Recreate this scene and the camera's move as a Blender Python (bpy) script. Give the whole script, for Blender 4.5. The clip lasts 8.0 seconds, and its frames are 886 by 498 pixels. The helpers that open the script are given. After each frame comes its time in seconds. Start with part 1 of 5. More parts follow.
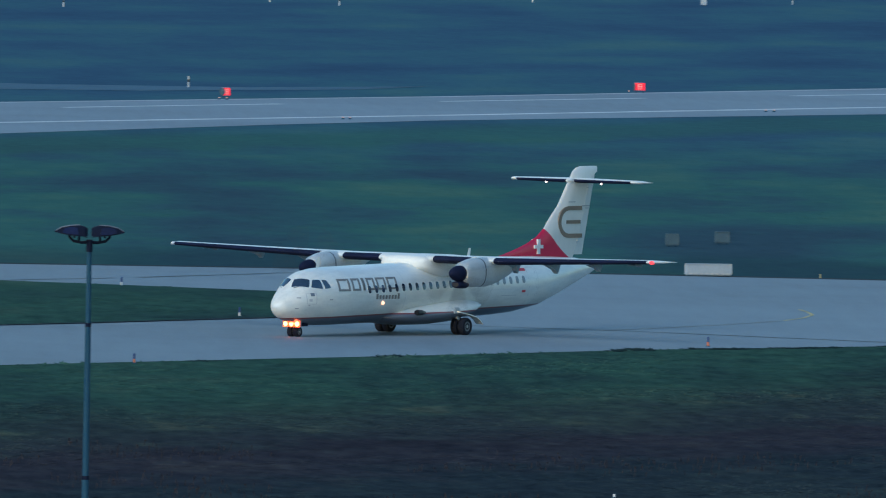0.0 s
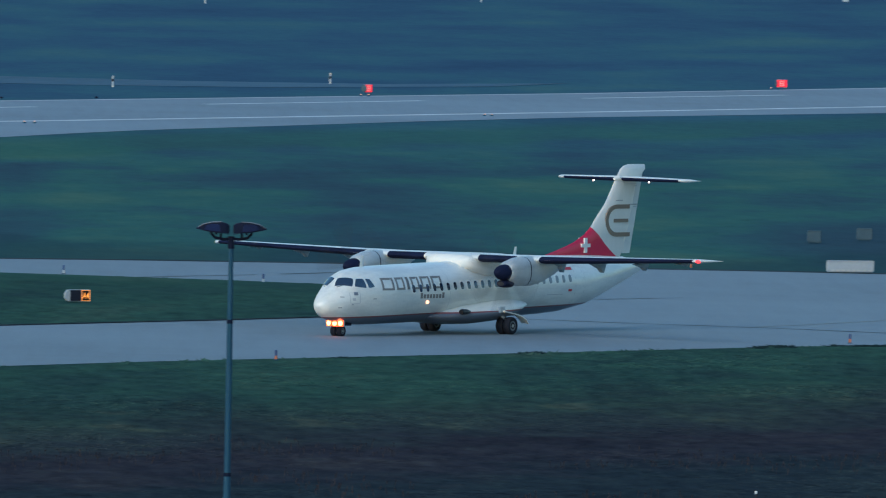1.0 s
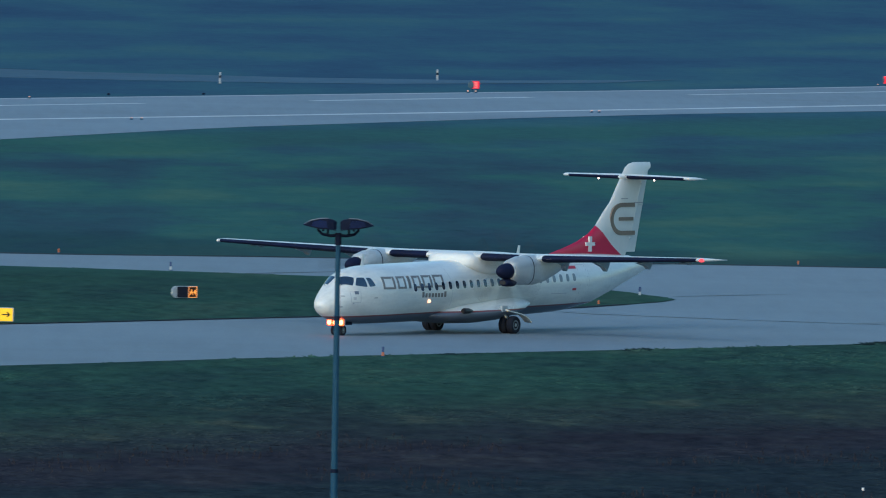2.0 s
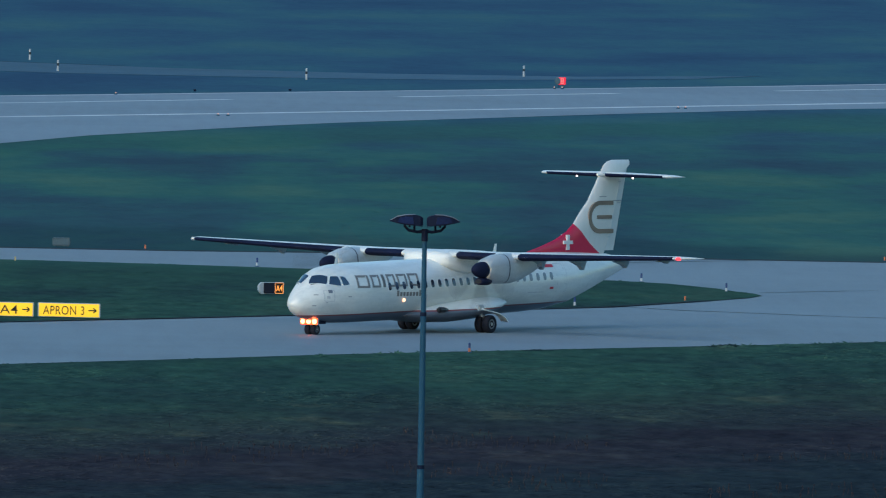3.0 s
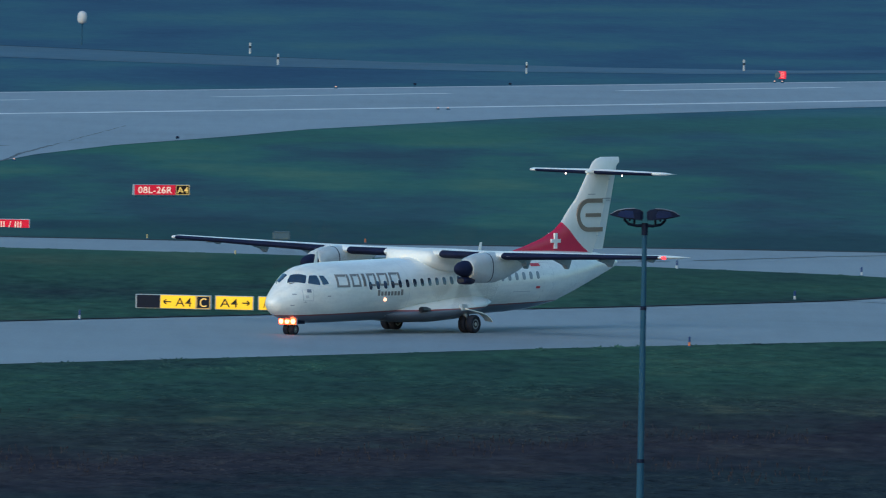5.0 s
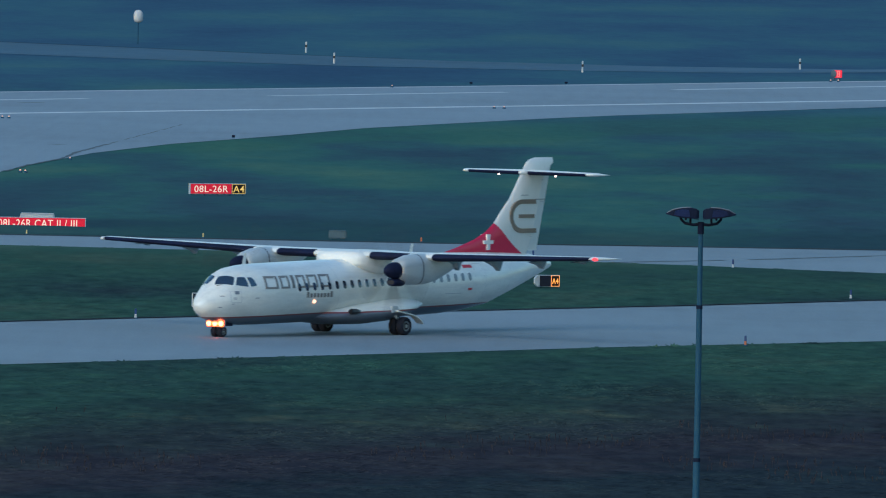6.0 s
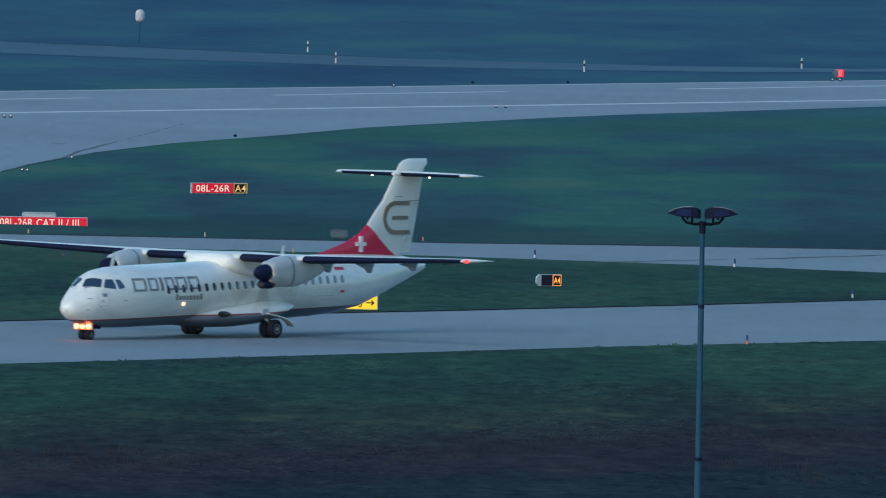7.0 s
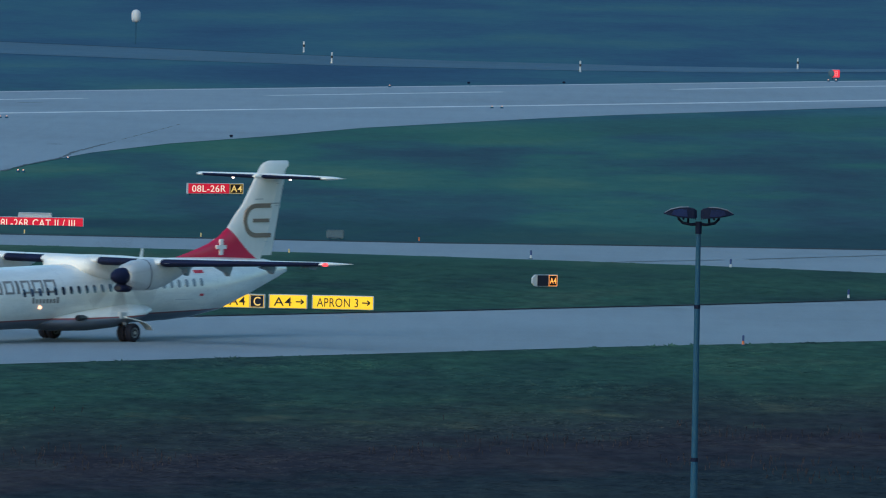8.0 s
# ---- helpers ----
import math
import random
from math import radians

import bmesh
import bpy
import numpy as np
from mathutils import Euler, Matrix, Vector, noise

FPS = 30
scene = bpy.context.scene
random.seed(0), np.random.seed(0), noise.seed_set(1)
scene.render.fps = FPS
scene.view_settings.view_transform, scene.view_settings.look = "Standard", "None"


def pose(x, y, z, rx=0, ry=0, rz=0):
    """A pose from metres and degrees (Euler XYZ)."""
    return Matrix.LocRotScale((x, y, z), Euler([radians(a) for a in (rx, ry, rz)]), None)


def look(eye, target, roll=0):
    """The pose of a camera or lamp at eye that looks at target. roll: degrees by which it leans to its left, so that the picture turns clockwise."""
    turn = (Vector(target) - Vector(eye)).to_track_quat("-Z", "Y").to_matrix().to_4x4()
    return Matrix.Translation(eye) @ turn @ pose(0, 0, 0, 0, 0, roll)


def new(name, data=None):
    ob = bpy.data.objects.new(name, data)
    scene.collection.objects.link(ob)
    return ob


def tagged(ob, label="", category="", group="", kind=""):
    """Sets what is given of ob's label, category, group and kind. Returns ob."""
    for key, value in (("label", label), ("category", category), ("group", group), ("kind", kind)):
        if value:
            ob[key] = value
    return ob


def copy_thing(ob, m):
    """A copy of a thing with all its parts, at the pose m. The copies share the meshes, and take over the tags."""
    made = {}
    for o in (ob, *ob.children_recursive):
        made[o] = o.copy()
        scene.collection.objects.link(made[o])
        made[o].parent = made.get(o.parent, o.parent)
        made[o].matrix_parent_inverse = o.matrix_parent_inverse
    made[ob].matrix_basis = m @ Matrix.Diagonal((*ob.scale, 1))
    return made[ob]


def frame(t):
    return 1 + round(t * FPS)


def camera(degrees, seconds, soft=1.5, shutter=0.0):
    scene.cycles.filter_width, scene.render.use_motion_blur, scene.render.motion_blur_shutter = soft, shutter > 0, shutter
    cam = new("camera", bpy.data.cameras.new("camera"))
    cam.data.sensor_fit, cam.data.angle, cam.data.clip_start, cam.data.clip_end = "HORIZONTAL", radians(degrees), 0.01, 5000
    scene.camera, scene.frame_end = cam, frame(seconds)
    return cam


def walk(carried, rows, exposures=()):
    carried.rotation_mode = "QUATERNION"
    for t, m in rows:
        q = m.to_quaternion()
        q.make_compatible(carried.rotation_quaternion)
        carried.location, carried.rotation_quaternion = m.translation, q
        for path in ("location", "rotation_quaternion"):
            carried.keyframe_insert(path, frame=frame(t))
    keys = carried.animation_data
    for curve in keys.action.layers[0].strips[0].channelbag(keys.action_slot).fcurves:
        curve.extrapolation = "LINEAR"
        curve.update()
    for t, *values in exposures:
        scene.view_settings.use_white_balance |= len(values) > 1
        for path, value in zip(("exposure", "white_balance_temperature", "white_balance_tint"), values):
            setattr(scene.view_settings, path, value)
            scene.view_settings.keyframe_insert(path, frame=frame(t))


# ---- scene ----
EYE = Vector((0.0, 0.0, 29.02))
LENS = 2.5505
ROLL = 1.311


def sight(pan, tilt):
    """The camera's pose on its tripod, turned pan degrees to the right and tilt degrees up."""
    a, b = radians(pan), radians(tilt)
    way = Vector((math.sin(a) * math.cos(b), math.cos(a) * math.cos(b), math.sin(b)))
    return look(EYE, EYE + way * 900, ROLL)


cam = camera(LENS, 8.0, soft=1.1, shutter=0.45)
PANS = [(0, 1.7646, -1.5968), (0.5, 1.5669, -1.6055), (1, 1.3565, -1.6153), (1.5, 1.1786, -1.6244),
        (2, 1.0486, -1.6324), (2.2, 0.9767, -1.6357), (3.3, 0.7400, -1.6543), (3.5, 0.6910, -1.6577), (3.7, 0.6416, -1.6611), (3.8, 0.6026, -1.6632),
        (3.9, 0.5473, -1.6652), (4, 0.4969, -1.6671), (4.1, 0.4546, -1.6690), (4.2, 0.4205, -1.6707),
        (4.5, 0.3067, -1.6755), (5, 0.1668, -1.6812), (5.2, 0.1120, -1.6824), (6.3, -0.0038, -1.6893), (6.5, -0.0064, -1.6896),
        (7, 0.0006, -1.6899), (7.5, 0.0081, -1.6893), (8, 0.0120, -1.6887)]
walk(cam, [(t, sight(p, q)) for t, p, q in PANS], exposures=[(0, 1.21, 5060, 1.5), (8, 1.21, 5060, 1.5)])

# ---- light: a blue hour under thin cloud, the last glow low in the west ----
world = bpy.data.worlds.new("dusk")
scene.world = world
world.use_nodes = True
wn = world.node_tree.nodes
sky = wn.new("ShaderNodeTexSky")
sky.sky_type = 'NISHITA'
sky.sun_disc = False
sky.sun_elevation = radians(4)
sky.ozone_density = 2.0
sky.sun_rotation = radians(215)
wn["Background"].inputs["Strength"].default_value = 0.15
world.node_tree.links.new(sky.outputs[0], wn["Background"].inputs[0])
sun = new("sun", bpy.data.lights.new("sun", 'SUN'))
sun.data.energy = 0.7
sun.data.angle = radians(45)
sun.data.color = (1.0, 0.93, 0.85)
sun.matrix_world = look((0, 0, 0), (math.sin(radians(35)), math.cos(radians(35)), -0.75))


# ---- materials ----
def nodes_of(name):
    m = bpy.data.materials.new(name)
    m.use_nodes = True
    t = m.node_tree
    return m, t, t.nodes["Principled BSDF"]


def link(t, a, b):
    t.links.new(a, b)


def math_node(t, op, a, b=None, clamp=False):
    n = t.nodes.new("ShaderNodeMath")
    n.operation = op
    n.use_clamp = clamp
    for i, v in enumerate((a, b)):
        if v is None:
            continue
        if isinstance(v, (int, float)):
            n.inputs[i].default_value = v
        else:
            link(t, v, n.inputs[i])
    return n.outputs[0]


def noise_node(t, scale, detail=4.0, rough=0.55, stretch=None, world_space=True):
    if world_space:
        src = t.nodes.new("ShaderNodeNewGeometry").outputs["Position"]
    else:
        src = t.nodes.new("ShaderNodeTexCoord").outputs["Object"]
    if stretch:
        mp = t.nodes.new("ShaderNodeMapping")
        mp.inputs["Scale"].default_value = stretch
        link(t, src, mp.inputs["Vector"])
        src = mp.outputs[0]
    n = t.nodes.new("ShaderNodeTexNoise")
    n.inputs["Scale"].default_value = scale
    n.inputs["Detail"].default_value = detail
    n.inputs["Roughness"].default_value = rough
    link(t, src, n.inputs["Vector"])
    return n.outputs["Fac"]


def ramp_node(t, fac, stops):
    n = t.nodes.new("ShaderNodeValToRGB")
    e = n.color_ramp.elements
    while len(e) < len(stops):
        e.new(0.5)
    for s, (p, c) in zip(e, stops):
        s.position = p
        s.color = (*c, 1) if len(c) == 3 else c
    link(t, fac, n.inputs[0])
    return n.outputs[0]


def mix_node(t, fac, a, b, kind='MIX'):
    n = t.nodes.new("ShaderNodeMixRGB")
    n.blend_type = kind
    for i, v in enumerate((fac, a, b)):
        if isinstance(v, (int, float)):
            n.inputs[i].default_value = v
        elif isinstance(v, tuple):
            n.inputs[i].default_value = (*v, 1)
        else:
            link(t, v, n.inputs[i])
    return n.outputs[0]


def bump_node(t, bsdf, height, strength, distance):
    n = t.nodes.new("ShaderNodeBump")
    n.inputs["Strength"].default_value = strength
    n.inputs["Distance"].default_value = distance
    link(t, height, n.inputs["Height"])
    link(t, n.outputs[0], bsdf.inputs["Normal"])


def plain(name, colour, rough=0.5, metal=0.0, vary=0.12, scale=3.0, local=True, bump=0.0, gloss=0.5):
    """A surface of one colour with stains at two scales."""
    m, t, b = nodes_of(name)
    big = noise_node(t, scale * 0.3, 3, 0.5, None, not local)
    fine = noise_node(t, scale * 6, 4, 0.6, None, not local)
    k = math_node(t, 'ADD', math_node(t, 'MULTIPLY', big, 0.65), math_node(t, 'MULTIPLY', fine, 0.35))
    dark = tuple(c * (1 - vary * 1.6) for c in colour)
    light = tuple(min(1, c * (1 + vary)) for c in colour)
    link(t, ramp_node(t, k, [(0.3, dark), (0.7, light)]), b.inputs["Base Color"])
    b.inputs["Roughness"].default_value = rough
    b.inputs["Metallic"].default_value = metal
    b.inputs["Specular IOR Level"].default_value = gloss
    if bump:
        bump_node(t, b, fine, 0.4, bump)
    return m


def glow(name, colour, strength):
    m, t, b = nodes_of(name)
    b.inputs["Base Color"].default_value = (*[c * 0.6 for c in colour], 1)
    b.inputs["Emission Color"].default_value = (*colour, 1)
    b.inputs["Emission Strength"].default_value = strength
    b.inputs["Roughness"].default_value = 0.3
    return m


def streaks(t, along, across, fa, fb, detail=4.0, rough=0.55):
    """Noise drawn out along the runway, in waves per metre along and across it."""
    c = t.nodes.new("ShaderNodeCombineXYZ")
    link(t, math_node(t, 'MULTIPLY', along, fa), c.inputs[0])
    link(t, math_node(t, 'MULTIPLY', across, fb), c.inputs[1])
    n = t.nodes.new("ShaderNodeTexNoise")
    n.inputs["Scale"].default_value = 1.0
    n.inputs["Detail"].default_value = detail
    n.inputs["Roughness"].default_value = rough
    link(t, c.outputs[0], n.inputs["Vector"])
    return n.outputs["Fac"]


def soft_step(t, value, start, end):
    """0 before start, 1 past end (end may lie before start)."""
    n = t.nodes.new("ShaderNodeMapRange")
    n.interpolation_type = 'SMOOTHSTEP'
    n.inputs["From Min"].default_value = start
    n.inputs["From Max"].default_value = end
    link(t, value, n.inputs["Value"])
    return n.outputs["Result"]


def grass_material(name, blades):
    """Meadow mown in long bands along the runway: green, straw and dark uncut grass, with a strip of brown weeds close
    to the hill. Aerial haze is painted in as a bluer colour with distance.
    """
    m, t, b = nodes_of(name)
    pos = t.nodes.new("ShaderNodeNewGeometry")
    sep = t.nodes.new("ShaderNodeSeparateXYZ")
    link(t, pos.outputs["Position"], sep.inputs[0])
    x, y = sep.outputs["X"], sep.outputs["Y"]
    along = math_node(t, 'ADD', math_node(t, 'MULTIPLY', x, 0.50), math_node(t, 'MULTIPLY', y, 0.866))
    across = math_node(t, 'SUBTRACT', math_node(t, 'MULTIPLY', x, 0.866), math_node(t, 'MULTIPLY', y, 0.50))
    band = streaks(t, along, across, 0.005, 0.036, 3, 0.5)
    drift = noise_node(t, 0.07, 3, 0.5, (1.0, 0.20, 1.0))
    patch = noise_node(t, 0.27, 5, 0.6, (1.0, 0.30, 1.0))
    fine = noise_node(t, 1.6, 3, 0.6, (1.0, 0.14, 1.0))
    clump = noise_node(t, 0.9, 4, 0.6, (1.0, 0.26, 1.0))
    k = math_node(t, 'ADD', math_node(t, 'MULTIPLY', drift, 0.45), math_node(t, 'MULTIPLY', band, 0.32))
    k = math_node(t, 'ADD', k, math_node(t, 'MULTIPLY', patch, 0.23))
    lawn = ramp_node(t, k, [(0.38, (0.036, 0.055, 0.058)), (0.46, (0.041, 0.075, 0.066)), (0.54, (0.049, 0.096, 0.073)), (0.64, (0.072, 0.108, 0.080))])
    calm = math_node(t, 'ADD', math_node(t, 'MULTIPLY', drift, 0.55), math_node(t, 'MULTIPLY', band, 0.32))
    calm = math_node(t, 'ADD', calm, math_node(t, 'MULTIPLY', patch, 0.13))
    # middle and far tones turn bluer: distance haze put into the grass colour
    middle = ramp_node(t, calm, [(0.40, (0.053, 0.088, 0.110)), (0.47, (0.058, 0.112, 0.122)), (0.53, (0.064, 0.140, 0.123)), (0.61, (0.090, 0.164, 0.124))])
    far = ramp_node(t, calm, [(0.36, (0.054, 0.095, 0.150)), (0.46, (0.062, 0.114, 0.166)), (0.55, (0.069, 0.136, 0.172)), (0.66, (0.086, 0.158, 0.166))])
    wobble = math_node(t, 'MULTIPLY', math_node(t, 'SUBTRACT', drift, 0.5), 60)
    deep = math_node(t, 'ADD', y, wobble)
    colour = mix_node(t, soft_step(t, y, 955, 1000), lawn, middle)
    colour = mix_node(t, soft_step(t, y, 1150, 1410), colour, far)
    # uncut grass behind the far taxiway, a greener verge before the runway
    uncut = math_node(t, 'MULTIPLY', soft_step(t, y, 985, 996), soft_step(t, deep, 1040, 1016))
    colour = mix_node(t, math_node(t, 'MULTIPLY', uncut, 0.6), colour, (0.036, 0.062, 0.075))
    verge = math_node(t, 'SUBTRACT', deep, math_node(t, 'MULTIPLY', x, 2.05))
    verge = math_node(t, 'MULTIPLY', soft_step(t, verge, 1190, 1212), soft_step(t, verge, 1262, 1236))
    colour = mix_node(t, math_node(t, 'MULTIPLY', verge, 0.45), colour, (0.062, 0.142, 0.096))
    # rough ground near the hill
    rough = math_node(t, 'SUBTRACT', math_node(t, 'ADD', y, math_node(t, 'MULTIPLY', wobble, 0.7)), math_node(t, 'MULTIPLY', x, 1.5))
    rough = math_node(t, 'ADD', rough, math_node(t, 'MULTIPLY', math_node(t, 'SUBTRACT', patch, 0.5), 45))
    scale = math_node(t, 'DIVIDE', math_node(t, 'SUBTRACT', rough, 680), 140, True)
    weeds = ramp_node(t, scale, [(0.14, (0.033, 0.044, 0.052)), (0.24, (0.041, 0.042, 0.052)), (0.36, (0.045, 0.043, 0.052)), (0.44, (0.043, 0.050, 0.055)), (0.85, (0.041, 0.069, 0.058))])
    weeds = mix_node(t, 1.0, weeds, ramp_node(t, k, [(0.38, (0.74, 0.76, 0.80)), (0.5, (1.0, 1.0, 1.0)), (0.62, (1.34, 1.30, 1.12))]), 'MULTIPLY')
    colour = mix_node(t, soft_step(t, rough, 812, 760), colour, weeds)
    straw = math_node(t, 'MULTIPLY', soft_step(t, patch, 0.57, 0.68), math_node(t, 'MULTIPLY', soft_step(t, rough, 735, 755), soft_step(t, rough, 800, 775)))
    colour = mix_node(t, math_node(t, 'MULTIPLY', straw, 0.6), colour, (0.088, 0.094, 0.070))
    rank = soft_step(t, y, 985, 900)
    rank = math_node(t, 'ADD', math_node(t, 'MULTIPLY', rank, 0.75), 0.25)
    colour = mix_node(t, rank, colour, mix_node(t, 1.0, colour, ramp_node(t, fine, [(0.25, (0.87, 0.87, 0.87)), (0.75, (1.13, 1.13, 1.13))]), 'MULTIPLY'))
    colour = mix_node(t, rank, colour, mix_node(t, 1.0, colour, ramp_node(t, clump, [(0.30, (0.74, 0.76, 0.80)), (0.50, (1.0, 1.0, 1.0)), (0.70, (1.24, 1.26, 1.14))]), 'MULTIPLY'))
    if blades:
        tone = ramp_node(t, pos.outputs["Random Per Island"], [(0.0, (0.96, 0.97, 0.96)), (0.85, (1.08, 1.07, 1.05)), (1.0, (1.22, 1.16, 1.08))])
        colour = mix_node(t, 1.0, colour, tone, 'MULTIPLY')
    link(t, colour, b.inputs["Base Color"])
    b.inputs["Roughness"].default_value = 0.9
    b.inputs["Specular IOR Level"].default_value = 0.0
    return m


def pavement_material(name, base, slab, gloss=0.5):
    """Concrete or asphalt with stains, tyre rubber and a rough grain."""
    m, t, b = nodes_of(name)
    big = noise_node(t, 0.03, 4, 0.6)
    mid = noise_node(t, 0.35, 5, 0.65)
    fine = noise_node(t, 6.0, 3, 0.7)
    streak = noise_node(t, 1.0, 3, 0.6, (0.9 * slab, 0.06, 1))
    k = math_node(t, 'ADD', math_node(t, 'MULTIPLY', big, 0.45), math_node(t, 'MULTIPLY', mid, 0.35))
    k = math_node(t, 'ADD', k, math_node(t, 'MULTIPLY', streak, 0.2))
    dark = tuple(c * 0.72 for c in base)
    light = tuple(c * 1.2 for c in base)
    col = ramp_node(t, k, [(0.32, dark), (0.5, base), (0.68, light)])
    grain = ramp_node(t, fine, [(0.3, (0.9, 0.9, 0.9)), (0.7, (1.1, 1.1, 1.1))])
    link(t, mix_node(t, 1.0, col, grain, 'MULTIPLY'), b.inputs["Base Color"])
    link(t, ramp_node(t, mid, [(0.3, (0.62,) * 3), (0.7, (0.8,) * 3)]), b.inputs["Roughness"])
    b.inputs["Specular IOR Level"].default_value = gloss
    return m


def fuselage_material():
    """Off-white gloss paint; a thin red line over a grey belly."""
    m, t, b = nodes_of("fuselage_paint")
    tc = t.nodes.new("ShaderNodeTexCoord")
    sep = t.nodes.new("ShaderNodeSeparateXYZ")
    link(t, tc.outputs["Object"], sep.inputs[0])
    level = math_node(t, 'ADD', sep.outputs["Z"], math_node(t, 'MULTIPLY', sep.outputs["X"], 0.020))
    big = noise_node(t, 0.5, 4, 0.6, (1, 1, 0.3), False)
    fine = noise_node(t, 7, 4, 0.6, None, False)
    white = mix_node(t, big, (0.74, 0.745, 0.70), (0.83, 0.835, 0.785))
    white = mix_node(t, 1.0, white, ramp_node(t, fine, [(0.3, (0.95,) * 3), (0.7, (1.02,) * 3)]), 'MULTIPLY')
    streak = noise_node(t, 1.6, 4, 0.65, (0.25, 1, 1.6), False)
    white = mix_node(t, 1.0, white, ramp_node(t, streak, [(0.38, (0.86, 0.87, 0.88)), (0.58, (1.0,) * 3)]), 'MULTIPLY')
    red = math_node(t, 'LESS_THAN', level, 1.075 + 0.03)
    grey = math_node(t, 'LESS_THAN', level, 1.075 - 0.03)
    col = mix_node(t, red, white, (0.22, 0.05, 0.05))
    col = mix_node(t, grey, col, (0.13, 0.15, 0.195))
    link(t, col, b.inputs["Base Color"])
    b.inputs["Roughness"].default_value = 0.32
    b.inputs["Coat Weight"].default_value = 0.3
    return m


def fin_material():
    """White fin whose root is painted red below a slanting edge."""
    m, t, b = nodes_of("fin_paint")
    tc = t.nodes.new("ShaderNodeTexCoord")
    sep = t.nodes.new("ShaderNodeSeparateXYZ")
    link(t, tc.outputs["Object"], sep.inputs[0])
    # the edge bows from the leading edge down to the root
    ahead = math_node(t, 'ADD', sep.outputs["X"], 11.05)
    curve = math_node(t, 'MULTIPLY', math_node(t, 'MULTIPLY', ahead, ahead), 0.10)
    edge = math_node(t, 'ADD', math_node(t, 'MULTIPLY', ahead, 0.62), curve)
    below = math_node(t, 'LESS_THAN', math_node(t, 'SUBTRACT', sep.outputs["Z"], 3.86), edge)
    fine = noise_node(t, 3, 4, 0.6, (1, 1, 0.4), False)
    white = mix_node(t, fine, (0.66, 0.66, 0.62), (0.79, 0.79, 0.745))
    red = mix_node(t, fine, (0.53, 0.006, 0.055), (0.62, 0.009, 0.070))
    link(t, mix_node(t, below, white, red), b.inputs["Base Color"])
    b.inputs["Roughness"].default_value = 0.35
    return m


